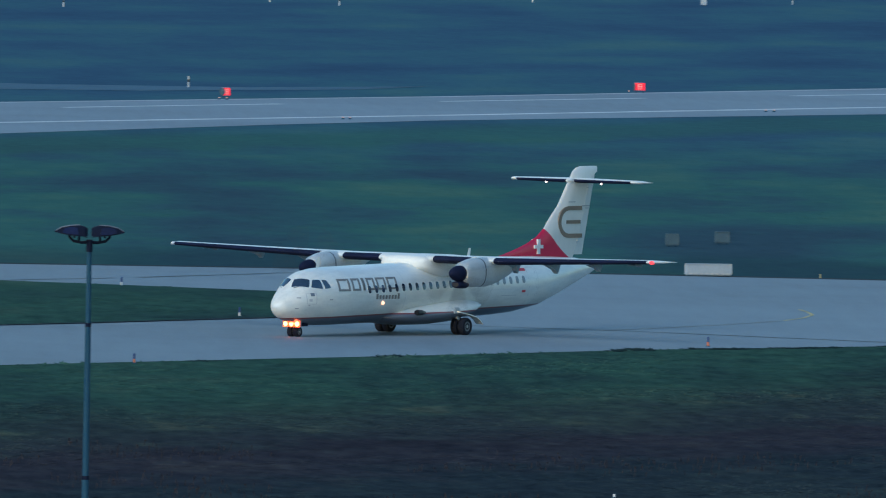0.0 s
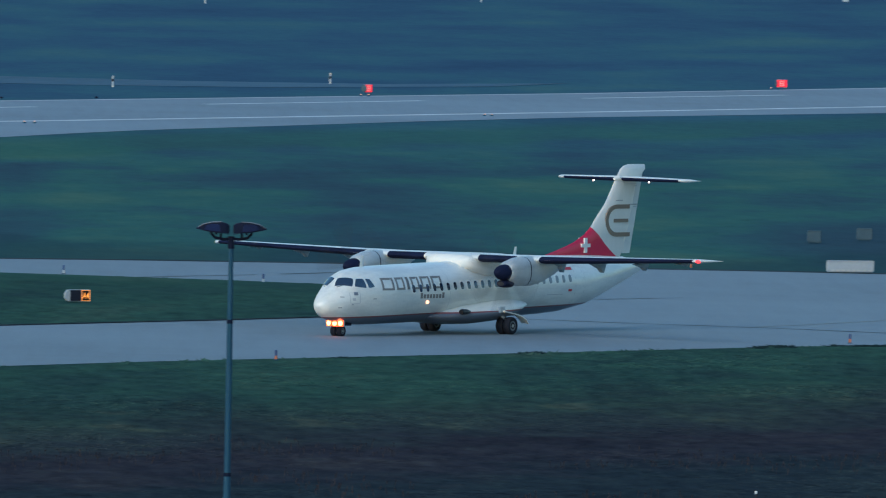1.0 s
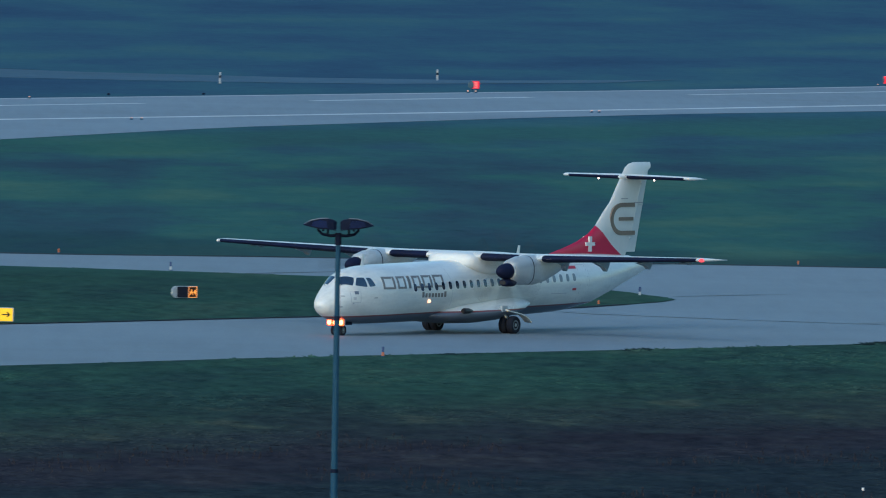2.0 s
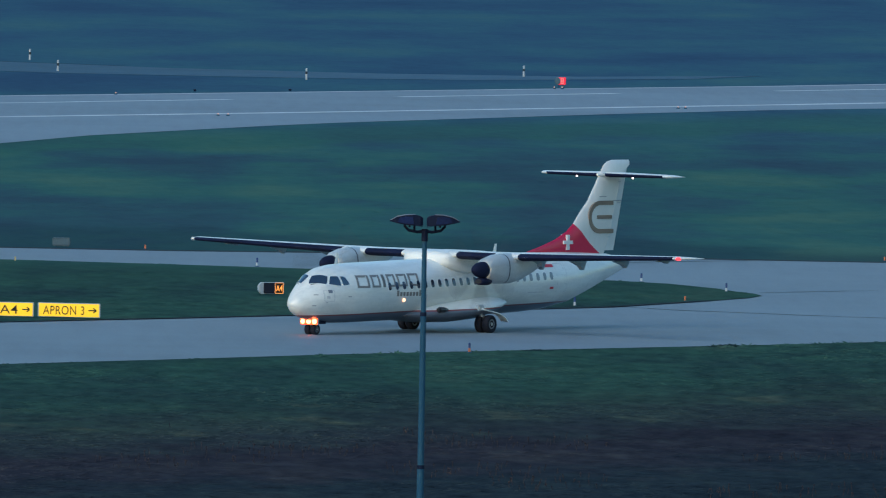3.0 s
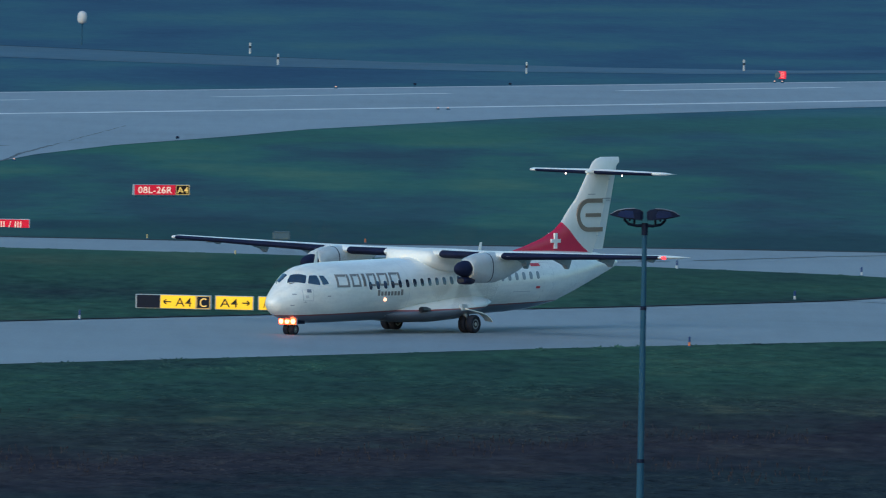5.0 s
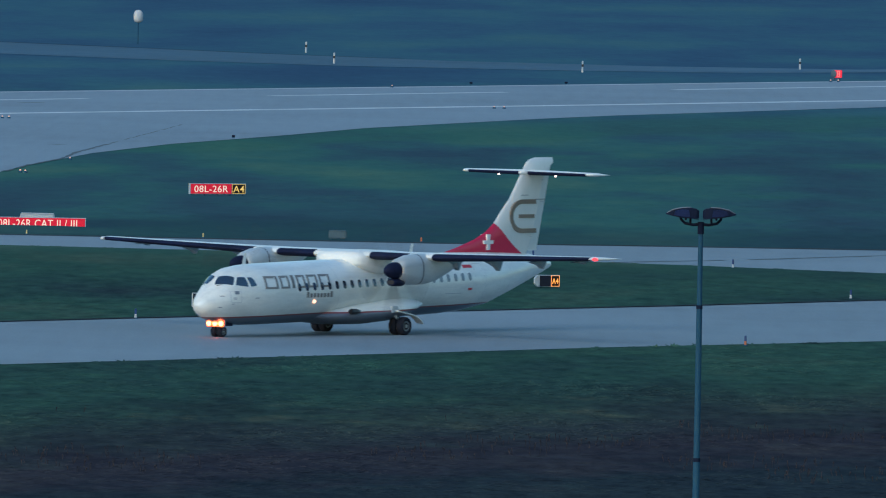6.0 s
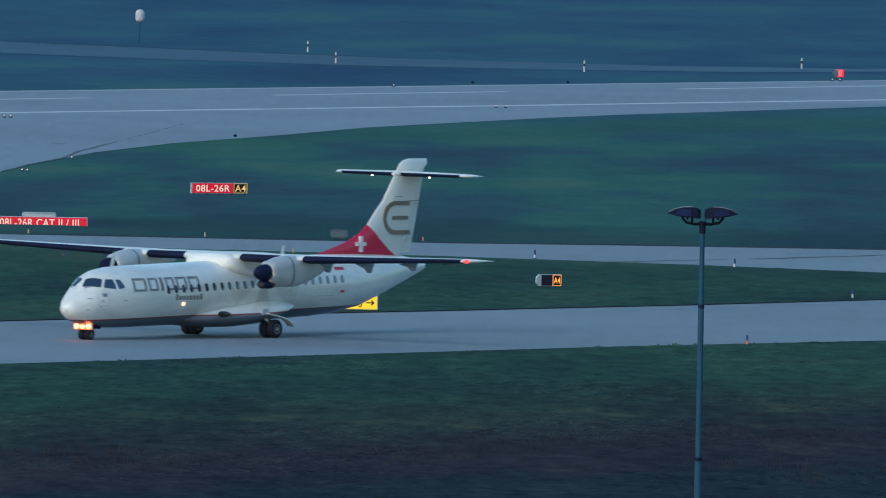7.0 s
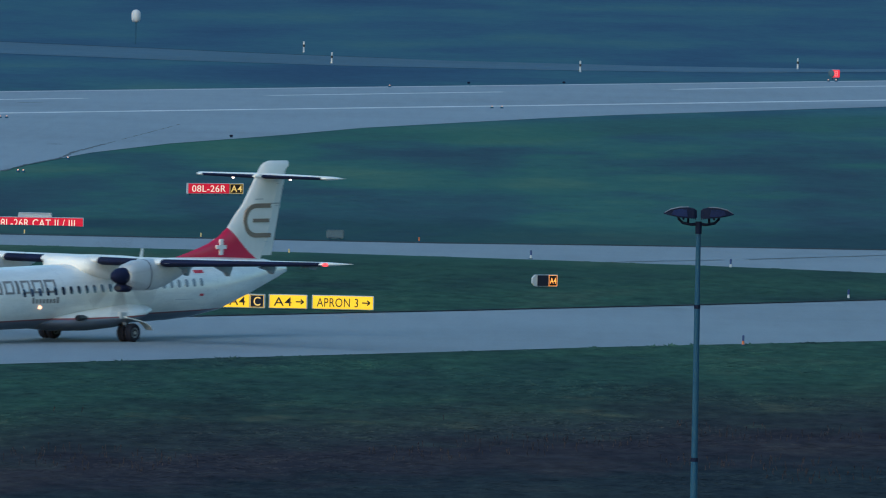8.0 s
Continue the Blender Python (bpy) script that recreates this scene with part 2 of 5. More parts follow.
M = {
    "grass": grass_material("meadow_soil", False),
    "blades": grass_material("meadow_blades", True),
    "taxi": pavement_material("taxiway_concrete", (0.195, 0.228, 0.258), 1.0),
    "runway": pavement_material("runway_concrete", (0.205, 0.24, 0.278), 1.4),
    "road": pavement_material("old_road", (0.043, 0.088, 0.136), 1.0, 0.3),
    "seam": plain("tar_seam", (0.03, 0.03, 0.032), 0.6, 0, 0.3, 1.0, False),
    "line": plain("white_line", (0.62, 0.62, 0.62), 0.6, 0, 0.25, 0.8, False),
    "yellow_line": plain("yellow_line", (0.50, 0.40, 0.16), 0.6, 0, 0.3, 0.8, False),
    "body": fuselage_material(),
    "fin": fin_material(),
    "white": plain("white_paint", (0.78, 0.785, 0.74), 0.35, 0, 0.06, 1.2),
    "offwhite": plain("nacelle_paint", (0.52, 0.56, 0.575), 0.35, 0, 0.14, 1.5),
    "grey": plain("grey_paint", (0.32, 0.34, 0.36), 0.45, 0, 0.12, 1.5),
    "boot": plain("rubber_boot", (0.007, 0.011, 0.040), 0.75, 0, 0.3, 2.0, gloss=0.2),
    "black": plain("black_paint", (0.010, 0.010, 0.014), 0.4, 0, 0.2, 2.0),
    "faded_line": plain("faded_yellow_line", (0.27, 0.27, 0.235), 0.7, 0, 0.3, 0.8, False),
    "blade": plain("blade_composite", (0.04, 0.045, 0.05), 0.7, 0, 0.2, 2.0),
    "tyre": plain("tyre_rubber", (0.014, 0.017, 0.028), 0.85, 0, 0.2, 5.0, gloss=0.2),
    "rim": plain("wheel_alloy", (0.17, 0.18, 0.20), 0.5, 0.2, 0.1, 5.0),
    "steel": plain("strut_steel", (0.40, 0.41, 0.42), 0.35, 0.7, 0.12, 4.0),
    "glass": plain("tinted_glass", (0.024, 0.037, 0.070), 0.06, 0, 0.5, 2.0, True, 0.0, 0.9),
    "cabin_glass": plain("cabin_glass", (0.024, 0.037, 0.070), 0.08, 0, 0.5, 2.0, True, 0.0, 0.9),
    "taupe": plain("taupe_lettering", (0.20, 0.185, 0.17), 0.4, 0, 0.1, 2.0),
    "bronze": plain("bronze_emblem", (0.205, 0.160, 0.120), 0.4, 0, 0.12, 2.0),
    "emblem_white": plain("emblem_white", (0.80, 0.78, 0.76), 0.4, 0, 0.05, 2.0),
    "panel_line": plain("panel_gap", (0.54, 0.55, 0.56), 0.5, 0, 0.1, 2.0),
    "red": plain("red_paint", (0.50, 0.02, 0.04), 0.4, 0, 0.1, 2.0),
    "mast": plain("galvanised_steel", (0.025, 0.076, 0.130), 0.7, 0.0, 0.10, 1.5, True, 0.002, 0.2),
    "lamp_case": plain("lamp_housing", (0.009, 0.014, 0.036), 0.75, 0.0, 0.2, 4.0, gloss=0.12),
    "lamp_glass": plain("lamp_glass", (0.012, 0.024, 0.090), 0.5, 0, 0.3, 3.0, gloss=0.15),
    "lamp_rim": plain("pale_edge_grey", (0.19, 0.22, 0.28), 0.5, 0.0, 0.2, 6.0),
    "flap_grey": plain("flap_fairing_paint", (0.20, 0.26, 0.30), 0.5, 0, 0.12, 1.5),
    "cabinet": plain("cabinet_paint", (0.44, 0.49, 0.53), 0.5, 0, 0.12, 2.0, True, 0.002),
    "cabinet_dim": plain("weathered_cabinet", (0.066, 0.115, 0.150), 0.7, 0, 0.2, 2.0, True, 0.002),
    "sign_black": plain("sign_black", (0.006, 0.010, 0.026), 0.9, 0, 0.2, 1.0),
    "sign_yellow": glow("sign_yellow", (1.0, 0.50, 0.004), 0.42),
    "sign_red": glow("sign_red", (0.80, 0.008, 0.035), 0.20),
    "sign_dark": plain("sign_dark", (0.020, 0.010, 0.006), 0.9, 0, 0.2, 1.0),
    "sign_text_black": plain("sign_text_black", (0.02, 0.018, 0.012), 0.5, 0, 0.1, 1.0),
    "sign_text_white": glow("sign_text_white", (1.0, 0.72, 0.50), 0.30),
    "sign_text_yellow": glow("sign_text_yellow", (1.0, 0.60, 0.14), 0.28),
    "sign_text_orange": glow("sign_text_orange", (1.0, 0.30, 0.04), 0.7),
    "marker_red": glow("marker_red", (1.0, 0.015, 0.035), 0.40),
    "marker_pale": glow("marker_pale", (1.0, 0.30, 0.24), 0.35),
    "post_white": plain("post_white", (0.50, 0.52, 0.53), 0.6, 0, 0.1, 4.0),
    "dark_strip": plain("dark_edge_strip", (0.028, 0.038, 0.044), 0.9, 0, 0.3, 0.6, False, gloss=0.1),
    "aft_pane": plain("pale_window_pane", (0.22, 0.25, 0.28), 0.3, 0, 0.1, 2.0),
    "clump_leaf": plain("clump_leaf", (0.024, 0.040, 0.040), 0.9, 0, 0.3, 1.0, False, gloss=0.0),
    "stem": plain("dry_stem", (0.022, 0.019, 0.026), 0.9, 0, 0.3, 3.0, False),
    "blue": plain("marker_blue", (0.022, 0.052, 0.17), 0.5, 0, 0.15, 5.0),
    "marker_orange": plain("marker_orange", (0.55, 0.16, 0.06), 0.6, 0, 0.15, 5.0),
    "marker_yellow": plain("marker_yellow", (0.55, 0.44, 0.20), 0.6, 0, 0.15, 5.0),
    "lens_warm": glow("warm_lens", (1.0, 0.50, 0.32), 0.35),
    "taxi_lens": glow("taxi_lens", (1.0, 0.145, 0.036), 7.0),
    "taxi_halo": glow("taxi_halo", (1.0, 0.085, 0.013), 1.3),
    "side_lens": glow("side_lens", (1.0, 0.42, 0.20), 1.2),
    "tail_lens": glow("tail_lens", (1.0, 0.62, 0.45), 3.0),
    "red_lens": glow("red_lens", (1.0, 0.04, 0.04), 1.0),
}
# coated heated glass mirrors more of the sky than plain glass does
M["glass"].node_tree.nodes["Principled BSDF"].inputs["IOR"].default_value = 2.0


# ---- mesh helpers ----
def part(name, bm, material, parent=None, label="", smooth=False):
    me = bpy.data.meshes.new(name)
    bm.normal_update()
    bm.to_mesh(me)
    bm.free()
    me.materials.append(material)
    if smooth:
        me.shade_smooth()
        me.set_sharp_from_angle(angle=radians(42))
    ob = new(name, me)
    if parent:
        ob.parent = parent
    if label:
        tagged(ob, label)
    return ob


def box(bm, x0, x1, y0, y1, z0, z1, bevel=0.0):
    made = bmesh.ops.create_cube(bm, size=1.0)["verts"]
    for v in made:
        v.co = Vector(((x0 + x1) / 2 + v.co.x * (x1 - x0), (y0 + y1) / 2 + v.co.y * (y1 - y0), (z0 + z1) / 2 + v.co.z * (z1 - z0)))
    if bevel:
        edges = list({e for v in made for e in v.link_edges})
        bmesh.ops.bevel(bm, geom=edges, offset=bevel, segments=2, affect='EDGES')
    return bm


def rings(bm, loops, cap=True, close=True):
    """Skin a row of vertex loops with quads."""
    rows = [[bm.verts.new(p) for p in loop] for loop in loops]
    n = len(rows[0])
    for a, b in zip(rows, rows[1:]):
        for i in range(n if close else n - 1):
            j = (i + 1) % n
            bm.faces.new((a[i], a[j], b[j], b[i]))
    if cap:
        bm.faces.new(rows[0][::-1])
        bm.faces.new(rows[-1])
    bmesh.ops.recalc_face_normals(bm, faces=bm.faces)
    return bm


def tube(bm, points, radii, sides=12):
    """A round bar along points, with a radius at each."""
    loops = []
    for i, p in enumerate(points):
        a, b = Vector(points[max(0, i - 1)]), Vector(points[min(len(points) - 1, i + 1)])
        q = (b - a).to_track_quat('Z', 'Y')
        loops.append([Vector(p) + q @ Vector((math.cos(k * math.tau / sides), math.sin(k * math.tau / sides), 0)) * radii[i] for k in range(sides)])
    return rings(bm, loops)


def disc(bm, centre, axis, profile, sides=28):
    """A turned body: profile is (distance along the axis, radius)."""
    q = Vector(axis).to_track_quat('Z', 'Y')
    loops = [[Vector(centre) + q @ Vector((math.cos(k * math.tau / sides) * r, math.sin(k * math.tau / sides) * r, d)) for k in range(sides)] for d, r in profile]
    return rings(bm, loops)


def sheet(name, points, z, material):
    bm = bmesh.new()
    vs = [bm.verts.new((x, y, z)) for x, y in points]
    bm.faces.new(vs)
    bmesh.ops.triangulate(bm, faces=bm.faces[:])
    for f in bm.faces:
        if f.normal.z < 0:
            f.normal_flip()
    return part(name, bm, material)


def ribbon(bm, points, width, z):
    """A painted strip on the ground along points."""
    left, right = [], []
    for i, p in enumerate(points):
        a, b = Vector(points[max(0, i - 1)]), Vector(points[min(len(points) - 1, i + 1)])
        d = (b - a).normalized()
        side = Vector((-d.y, d.x)) * width / 2
        left.append(bm.verts.new((p[0] + side.x, p[1] + side.y, z)))
        right.append(bm.verts.new((p[0] - side.x, p[1] - side.y, z)))
    for i in range(len(points) - 1):
        bm.faces.new((right[i], right[i + 1], left[i + 1], left[i]))
    return bm


def words(text, size, material, parent, x, z, y=-0.085, name="lettering", width=None):
    """Letters of the built-in font, standing on a sign's face, centred on x."""
    cu = bpy.data.curves.new(name, 'FONT')
    cu.body = text
    cu.size = size
    cu.extrude = 0.006
    cu.offset = 0.002
    cu.align_x = 'CENTER'
    cu.space_character = 1.08
    holder = new("holder", cu)
    bpy.context.view_layer.update()
    me = bpy.data.meshes.new_from_object(holder.evaluated_get(bpy.context.evaluated_depsgraph_get()))
    bpy.data.objects.remove(holder)
    if width:
        xs = [v.co.x for v in me.vertices]
        mid = (min(xs) + max(xs)) / 2
        me.transform(Matrix.Diagonal((width / (max(xs) - min(xs)), 1, 1, 1)) @ pose(-mid, 0, 0))
    me.transform(pose(x, y, z, 90, 0, 0))
    whole = bmesh.new()
    whole.from_mesh(me)
    bpy.data.meshes.remove(me)
    bmesh.ops.remove_doubles(whole, verts=whole.verts, dist=0.0005)
    left = set(whole.verts)
    while left:
        island, todo = set(), [next(iter(left))]
        while todo:
            v = todo.pop()
            if v in island:
                continue
            island.add(v)
            todo += [e.other_vert(v) for e in v.link_edges]
        left -= island
        one = bmesh.new()
        copies = {v: one.verts.new(v.co) for v in sorted(island, key=lambda v: v.index)}
        for f in whole.faces:
            if f.verts[0] in island:
                one.faces.new([copies[v] for v in f.verts])
        part("letter", one, material, parent)
    whole.free()


# ---- the ground ----
NEAR_EDGE = [(-120, 668), (-60, 752), (-17.8, 810.9), (0.3, 837.2), (7.4, 848.0), (19.5, 863.7), (27, 873.2), (36.1, 885.8), (47.8, 898.2), (66, 915), (140, 975)]
FAR_EDGE = [(-150, 986), (-21.9, 991.2), (0, 993), (8.5, 996), (22.5, 998.8), (40, 1000.8), (53, 1000.6), (140, 1004)]
ISLAND = [(-150, 700), (-25, 853), (-13, 871), (-3.4, 884.4), (0.3, 889.2), (7.8, 900), (11, 904.4), (16.8, 913.4), (20.7, 919.4), (25.5, 931.8),
          (27.6, 938.0), (28.3, 941.6), (28.0, 944.5), (27.2, 947.2), (26.3, 951.5), (24.2, 957.2), (21.5, 960.2), (17, 962.9), (13, 965.4), (6.2, 968.4), (0.2, 970.4), (-7.1, 972.2), (-22, 973.6), (-150, 978)]
RUNWAY_NEAR = [(-26.6, 1080), (-24.6, 1113.2), (-23.4, 1128), (-20.4, 1158), (-16.2, 1184), (-11.9, 1202), (-9.4, 1213), (-4.9, 1235), (0.1, 1251.5), (6.6, 1272.7), (10.8, 1284.9), (20.3, 1307.2), (30.1, 1330.2), (41.5, 1353.7), (74.5, 1406.7), (190, 1590)]
RUNWAY_FAR = [(-120, 1166), (-29.2, 1315.2), (11.6, 1382.2), (44, 1435.5), (79.5, 1501.9), (190, 1690)]

bm = bmesh.new()
bmesh.ops.create_circle(bm, cap_ends=True, segments=64, radius=6000)
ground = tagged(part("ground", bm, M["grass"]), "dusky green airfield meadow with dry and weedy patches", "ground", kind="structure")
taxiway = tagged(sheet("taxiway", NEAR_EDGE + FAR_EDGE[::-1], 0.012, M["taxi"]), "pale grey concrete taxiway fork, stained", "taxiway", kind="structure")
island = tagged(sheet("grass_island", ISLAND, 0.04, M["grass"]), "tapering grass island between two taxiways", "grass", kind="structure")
runway = tagged(sheet("runway", RUNWAY_NEAR + [(190, 1690)] + RUNWAY_FAR[-2::-1] + [(-120, 1080)], 0.02, M["runway"]), "wide grey concrete runway with an exit fillet", "runway", kind="structure")
service_road = tagged(sheet("road", [(-150, 1590), (-60, 1512), (-33, 1481.5), (-11.8, 1459), (0, 1450), (15, 1447), (30, 1452), (44, 1470), (38, 1452), (22, 1431), (8.7, 1424.6), (-7.4, 1423.2), (-19.6, 1429), (-60, 1462), (-150, 1530)], 0.02, M["road"]),
                      "narrow dull service road behind the runway", "road", kind="structure")

def marking(name, points, width, material, label, z=0.024):
    bm = bmesh.new()
    ribbon(bm, points, width, z)
    return tagged(part(name, bm, material), label, "marking", kind="structure")


marking("runway_edge_line", [(-27.8 - 60 * 0.503, 1252.4 - 60 * 0.864), (-27.8, 1252.4), (6.8, 1309.6), (42, 1370.1), (75.8, 1431.0), (140, 1543)], 1.4, M["line"], "long white runway edge line")
for k in range(-2, 5):
    s = Vector((-11.55, 1320.1)) + Vector((27.4, 48.2)) * k
    e = s + Vector((15.6, 27.7))
    marking("centre_dash", [tuple(s), tuple(e)], 0.85, M["line"], "worn white runway centre line dash")
marking("runway_far_line", [(-60, 1270), (-29.0, 1313.2), (11.6, 1380.4), (44, 1433.6), (79.5, 1499.6), (120, 1570)], 0.5, M["line"], "faint white far edge line of the runway")
marking("taxi_curve", [(46.35, 949.5), (46.55, 946), (46.6, 941.5), (45.9, 936.5), (44.8, 932.0)], 0.18, M["yellow_line"], "thin yellow taxiway guide line bending away")
marking("taxi_curve", [(44.8, 932.0), (42.2, 925.2), (37.8, 915.8), (35.5, 911.5)], 0.16, M["faded_line"], "worn faded stretch of the taxiway guide line")
# shadow line under the grass edge, laid on the taxiway as dark strips
marking("dark_edge", [(-25, 853.3)] + [(x, y + 0.4) for x, y in ISLAND[2:10]], 0.45, M["dark_strip"], "dark strip drawn for the shadow along the taxiway edge", 0.05)
marking("dark_edge", [(x, y + 1.0) for x, y in FAR_EDGE], 2.0, M["dark_strip"], "dark strip drawn for the shadow along the taxiway edge", 0.016)


def crack(points, width=0.35):
    """A tar seam that wanders a little and breaks off here and there."""
    rng = random.Random(int(abs(points[0][0]) * 100))
    bm = bmesh.new()
    for p, q in zip(points, points[1:]):
        p, q = Vector(p), Vector(q)
        n = max(1, int((q - p).length / 2.2))
        for k in range(n):
            if n > 2 and rng.random() < 0.10:
                continue
            row = [p.lerp(q, (k + u) / n) + Vector((rng.uniform(-0.06, 0.06), rng.uniform(-0.15, 0.15))) for u in (0, 0.5, 1.04)]
            ribbon(bm, [tuple(r) for r in row], width * rng.uniform(0.55, 1.25), 0.024)
    return tagged(part("tar_seam", bm, M["seam"]), "dark tar seam or stain in the concrete", "marking", kind="structure")


# plain dark strip on the far side of the service road
marking("dark_edge", [(-150, 1591), (-60, 1513), (-33, 1482.3), (-11.8, 1459.8), (-3, 1453)], 0.7, M["dark_strip"], "dark strip along the service road", 0.024)
crack([(8.3, 968.35), (15.3, 978.1), (22.4, 990.5), (30, 1000)], 0.4)
crack([(10, 934), (23.8, 917.6), (30.2, 913.9), (36.4, 911.6), (48.1, 903.5)], 0.34)
crack([(28.3, 946.6), (34.2, 954.3)], 0.2)
crack([(-24.5, 1113), (-23.4, 1129), (-21.9, 1144), (-21.4, 1158), (-19.9, 1179.5)], 0.26)
crack([(-19.9, 1179.5), (-19.1, 1191.5), (-17.4, 1216), (-16.1, 1235.3)], 0.12)
# two short dark stains on the runway, built as wide seams
crack([(-23.1, 1176), (-22.6, 1176.8)], 0.9)
crack([(-27.4, 1283), (-26.0, 1285)], 0.8)


# ---- the turboprop airliner ----
# Stations of the fuselage: metres behind the nose datum, top, bottom, half width.
STATIONS = [(0.35, 1.36, 1.34, 0.02), (0.42, 1.53, 1.17, 0.20), (0.6, 1.74, 0.99, 0.40), (0.9, 1.97, 0.84, 0.60), (1.3, 2.24, 0.71, 0.79),
            (1.7, 2.55, 0.62, 0.91), (2.1, 2.81, 0.57, 1.03), (2.6, 2.97, 0.53, 1.16), (3.4, 3.07, 0.5, 1.32), (4.5, 3.12, 0.5, 1.42),
            (9.8, 3.23, 0.58, 1.435), (15, 3.38, 0.68, 1.435), (18, 3.42, 0.78, 1.42), (19.5, 3.43, 0.87, 1.38), (21.5, 3.42, 1.14, 1.22),
            (23.2, 3.38, 1.6, 0.95), (25.3, 3.3, 2.2, 0.52), (26.4, 3.12, 2.52, 0.26), (27.0, 2.95, 2.72, 0.08)]
GEAR = 12.64


def section(x, table):
    xs = [r[0] for r in table]
    return [float(np.interp(x, xs, [r[k] for r in table])) for k in (1, 2, 3)]


def body_point(x, y, z):
    """From metres behind the nose, to port and up, to the aircraft's own axes (forward, port, up)."""
    return Vector((GEAR - x, y, z))


def hull(table, steps, sides=40, square=1.0):
    """An oval body skinned through its stations."""
    xs = sorted({r[0] for r in table} | set(np.linspace(table[0][0], table[-1][0], steps).tolist()))
    loops = []
    for x in xs:
        top, bottom, half = section(x, table)
        c, h = (top + bottom) / 2, (top - bottom) / 2
        bend = lambda v: math.copysign(abs(v) ** square, v)
        loops.append([body_point(x, half * bend(math.sin(k * math.tau / sides)), c + h * bend(math.cos(k * math.tau / sides))) for k in range(sides)])
    return rings(bmesh.new(), loops)


def on_skin(x, y, z, lift=0.006, table=STATIONS):
    """The point pushed out radially to the skin at x."""
    top, bottom, half = section(x, table)
    c, h = (top + bottom) / 2, (top - bottom) / 2
    r = math.hypot(y / half, (z - c) / h)
    return body_point(x, y / r * (1 + lift / half), c + (z - c) / r * (1 + lift / h))


def side_of(x, z, side=1):
    top, bottom, half = section(x, STATIONS)
    c, h = (top + bottom) / 2, (top - bottom) / 2
    return side * half * math.sqrt(max(0.0, 1 - ((z - c) / h) ** 2))


def skin_patch(name, corners, material, parent, label="", n=4, m=4, lift=0.008, mirror=1, rounded=0.0):
    """A panel that follows the skin between four corners (x, y, z), proud of it by lift."""
    a, b, c, d = [Vector((p[0], p[1] * mirror, p[2])) for p in corners]
    bm = bmesh.new()
    grid = []
    for i in range(n + 1):
        row = []
        for j in range(m + 1):
            u, v = i / n, j / m
            if rounded:
                cu, cv = 2 * u - 1, 2 * v - 1
                k = 1 - rounded * (cu * cu * cv * cv)
                u, v = (cu * k + 1) / 2, (cv * k + 1) / 2
            p = (a * (1 - u) + b * u) * (1 - v) + (d * (1 - u) + c * u) * v
            row.append(bm.verts.new(on_skin(p.x, p.y, p.z, lift)))
        grid.append(row)
    for i in range(n):
        for j in range(m):
            bm.faces.new((grid[i][j], grid[i + 1][j], grid[i + 1][j + 1], grid[i][j + 1]))
    rim = [e for e in bm.edges if e.is_boundary]
    ext = bmesh.ops.extrude_edge_only(bm, edges=rim)
    mid = body_point((a.x + c.x) / 2, 0, (a.z + c.z) / 2)
    for v in (g for g in ext["geom"] if isinstance(g, bmesh.types.BMVert)):
        v.co += (Vector((v.co.x, 0, mid.z)) - v.co).normalized() * (lift + 0.006)
    bmesh.ops.recalc_face_normals(bm, faces=bm.faces)
    return part(name, bm, material, parent, label, smooth=False)


def skin_rect(name, x0, x1, z0, z1, material, parent, label="", mirror=1, lift=0.008, n=3, m=3, rounded=0.0, slant=0.0):
    cs = [(x0, side_of(x0, z0), z0), (x1, side_of(x1, z0), z0), (x1 + slant, side_of(x1, z1), z1), (x0 + slant, side_of(x0, z1), z1)]
    return skin_patch(name, cs, material, parent, label, n, m, lift, mirror, rounded)


def foil(u, thick):
    return 5 * thick * (0.2969 * math.sqrt(u) - 0.126 * u - 0.3516 * u * u + 0.2843 * u ** 3 - 0.1036 * u ** 4)


def foil_loop(place, chord, thick, u0=0.0, u1=1.0, proud=0.0, steps=12, cut=1.0):
    """Upper side from u1 to u0, lower side back; place(u metres, v metres) gives the point."""
    us = [u0 + (u1 - u0) * (0.5 - 0.5 * math.cos(math.pi * k / steps)) for k in range(steps + 1)]
    up = [place(u * chord - (proud if u == 0 else 0), foil(u, thick) * chord + proud) for u in reversed([w * cut for w in us])]
    low = [place(u * chord, -foil(u, thick) * chord * 0.75 - proud) for u in us[1:]]
    return up + low


def wing_at(y):
    """Leading edge, chord, height and thickness of the wing at a distance from the middle."""
    a = abs(y)
    le = 11.05 if a < 5 else 11.05 + (a - 5) / 8.5 * 0.22
    te = 13.62 if a < 5 else 13.62 - (a - 5) / 8.5 * 0.92
    if a > 12.75:
        le += ((a - 12.75) / 0.76) ** 1.4 * 1.30
    z = 3.42 + (max(0, a - 4) / 9.5) * 0.27
    th = 0.18 - a / 13.5 * 0.05
    return le, te - le, z, th


def wing_skin(ys, u0, u1, proud=0.0, cut=1.0):
    loops = []
    for y in ys:
        le, ch, z, th = wing_at(y)
        loops.append(foil_loop(lambda u, v, le=le, y=y, z=z: body_point(le + u, y, z + v), ch, th, u0, u1, proud, 12, cut))
    return rings(bmesh.new(), loops)


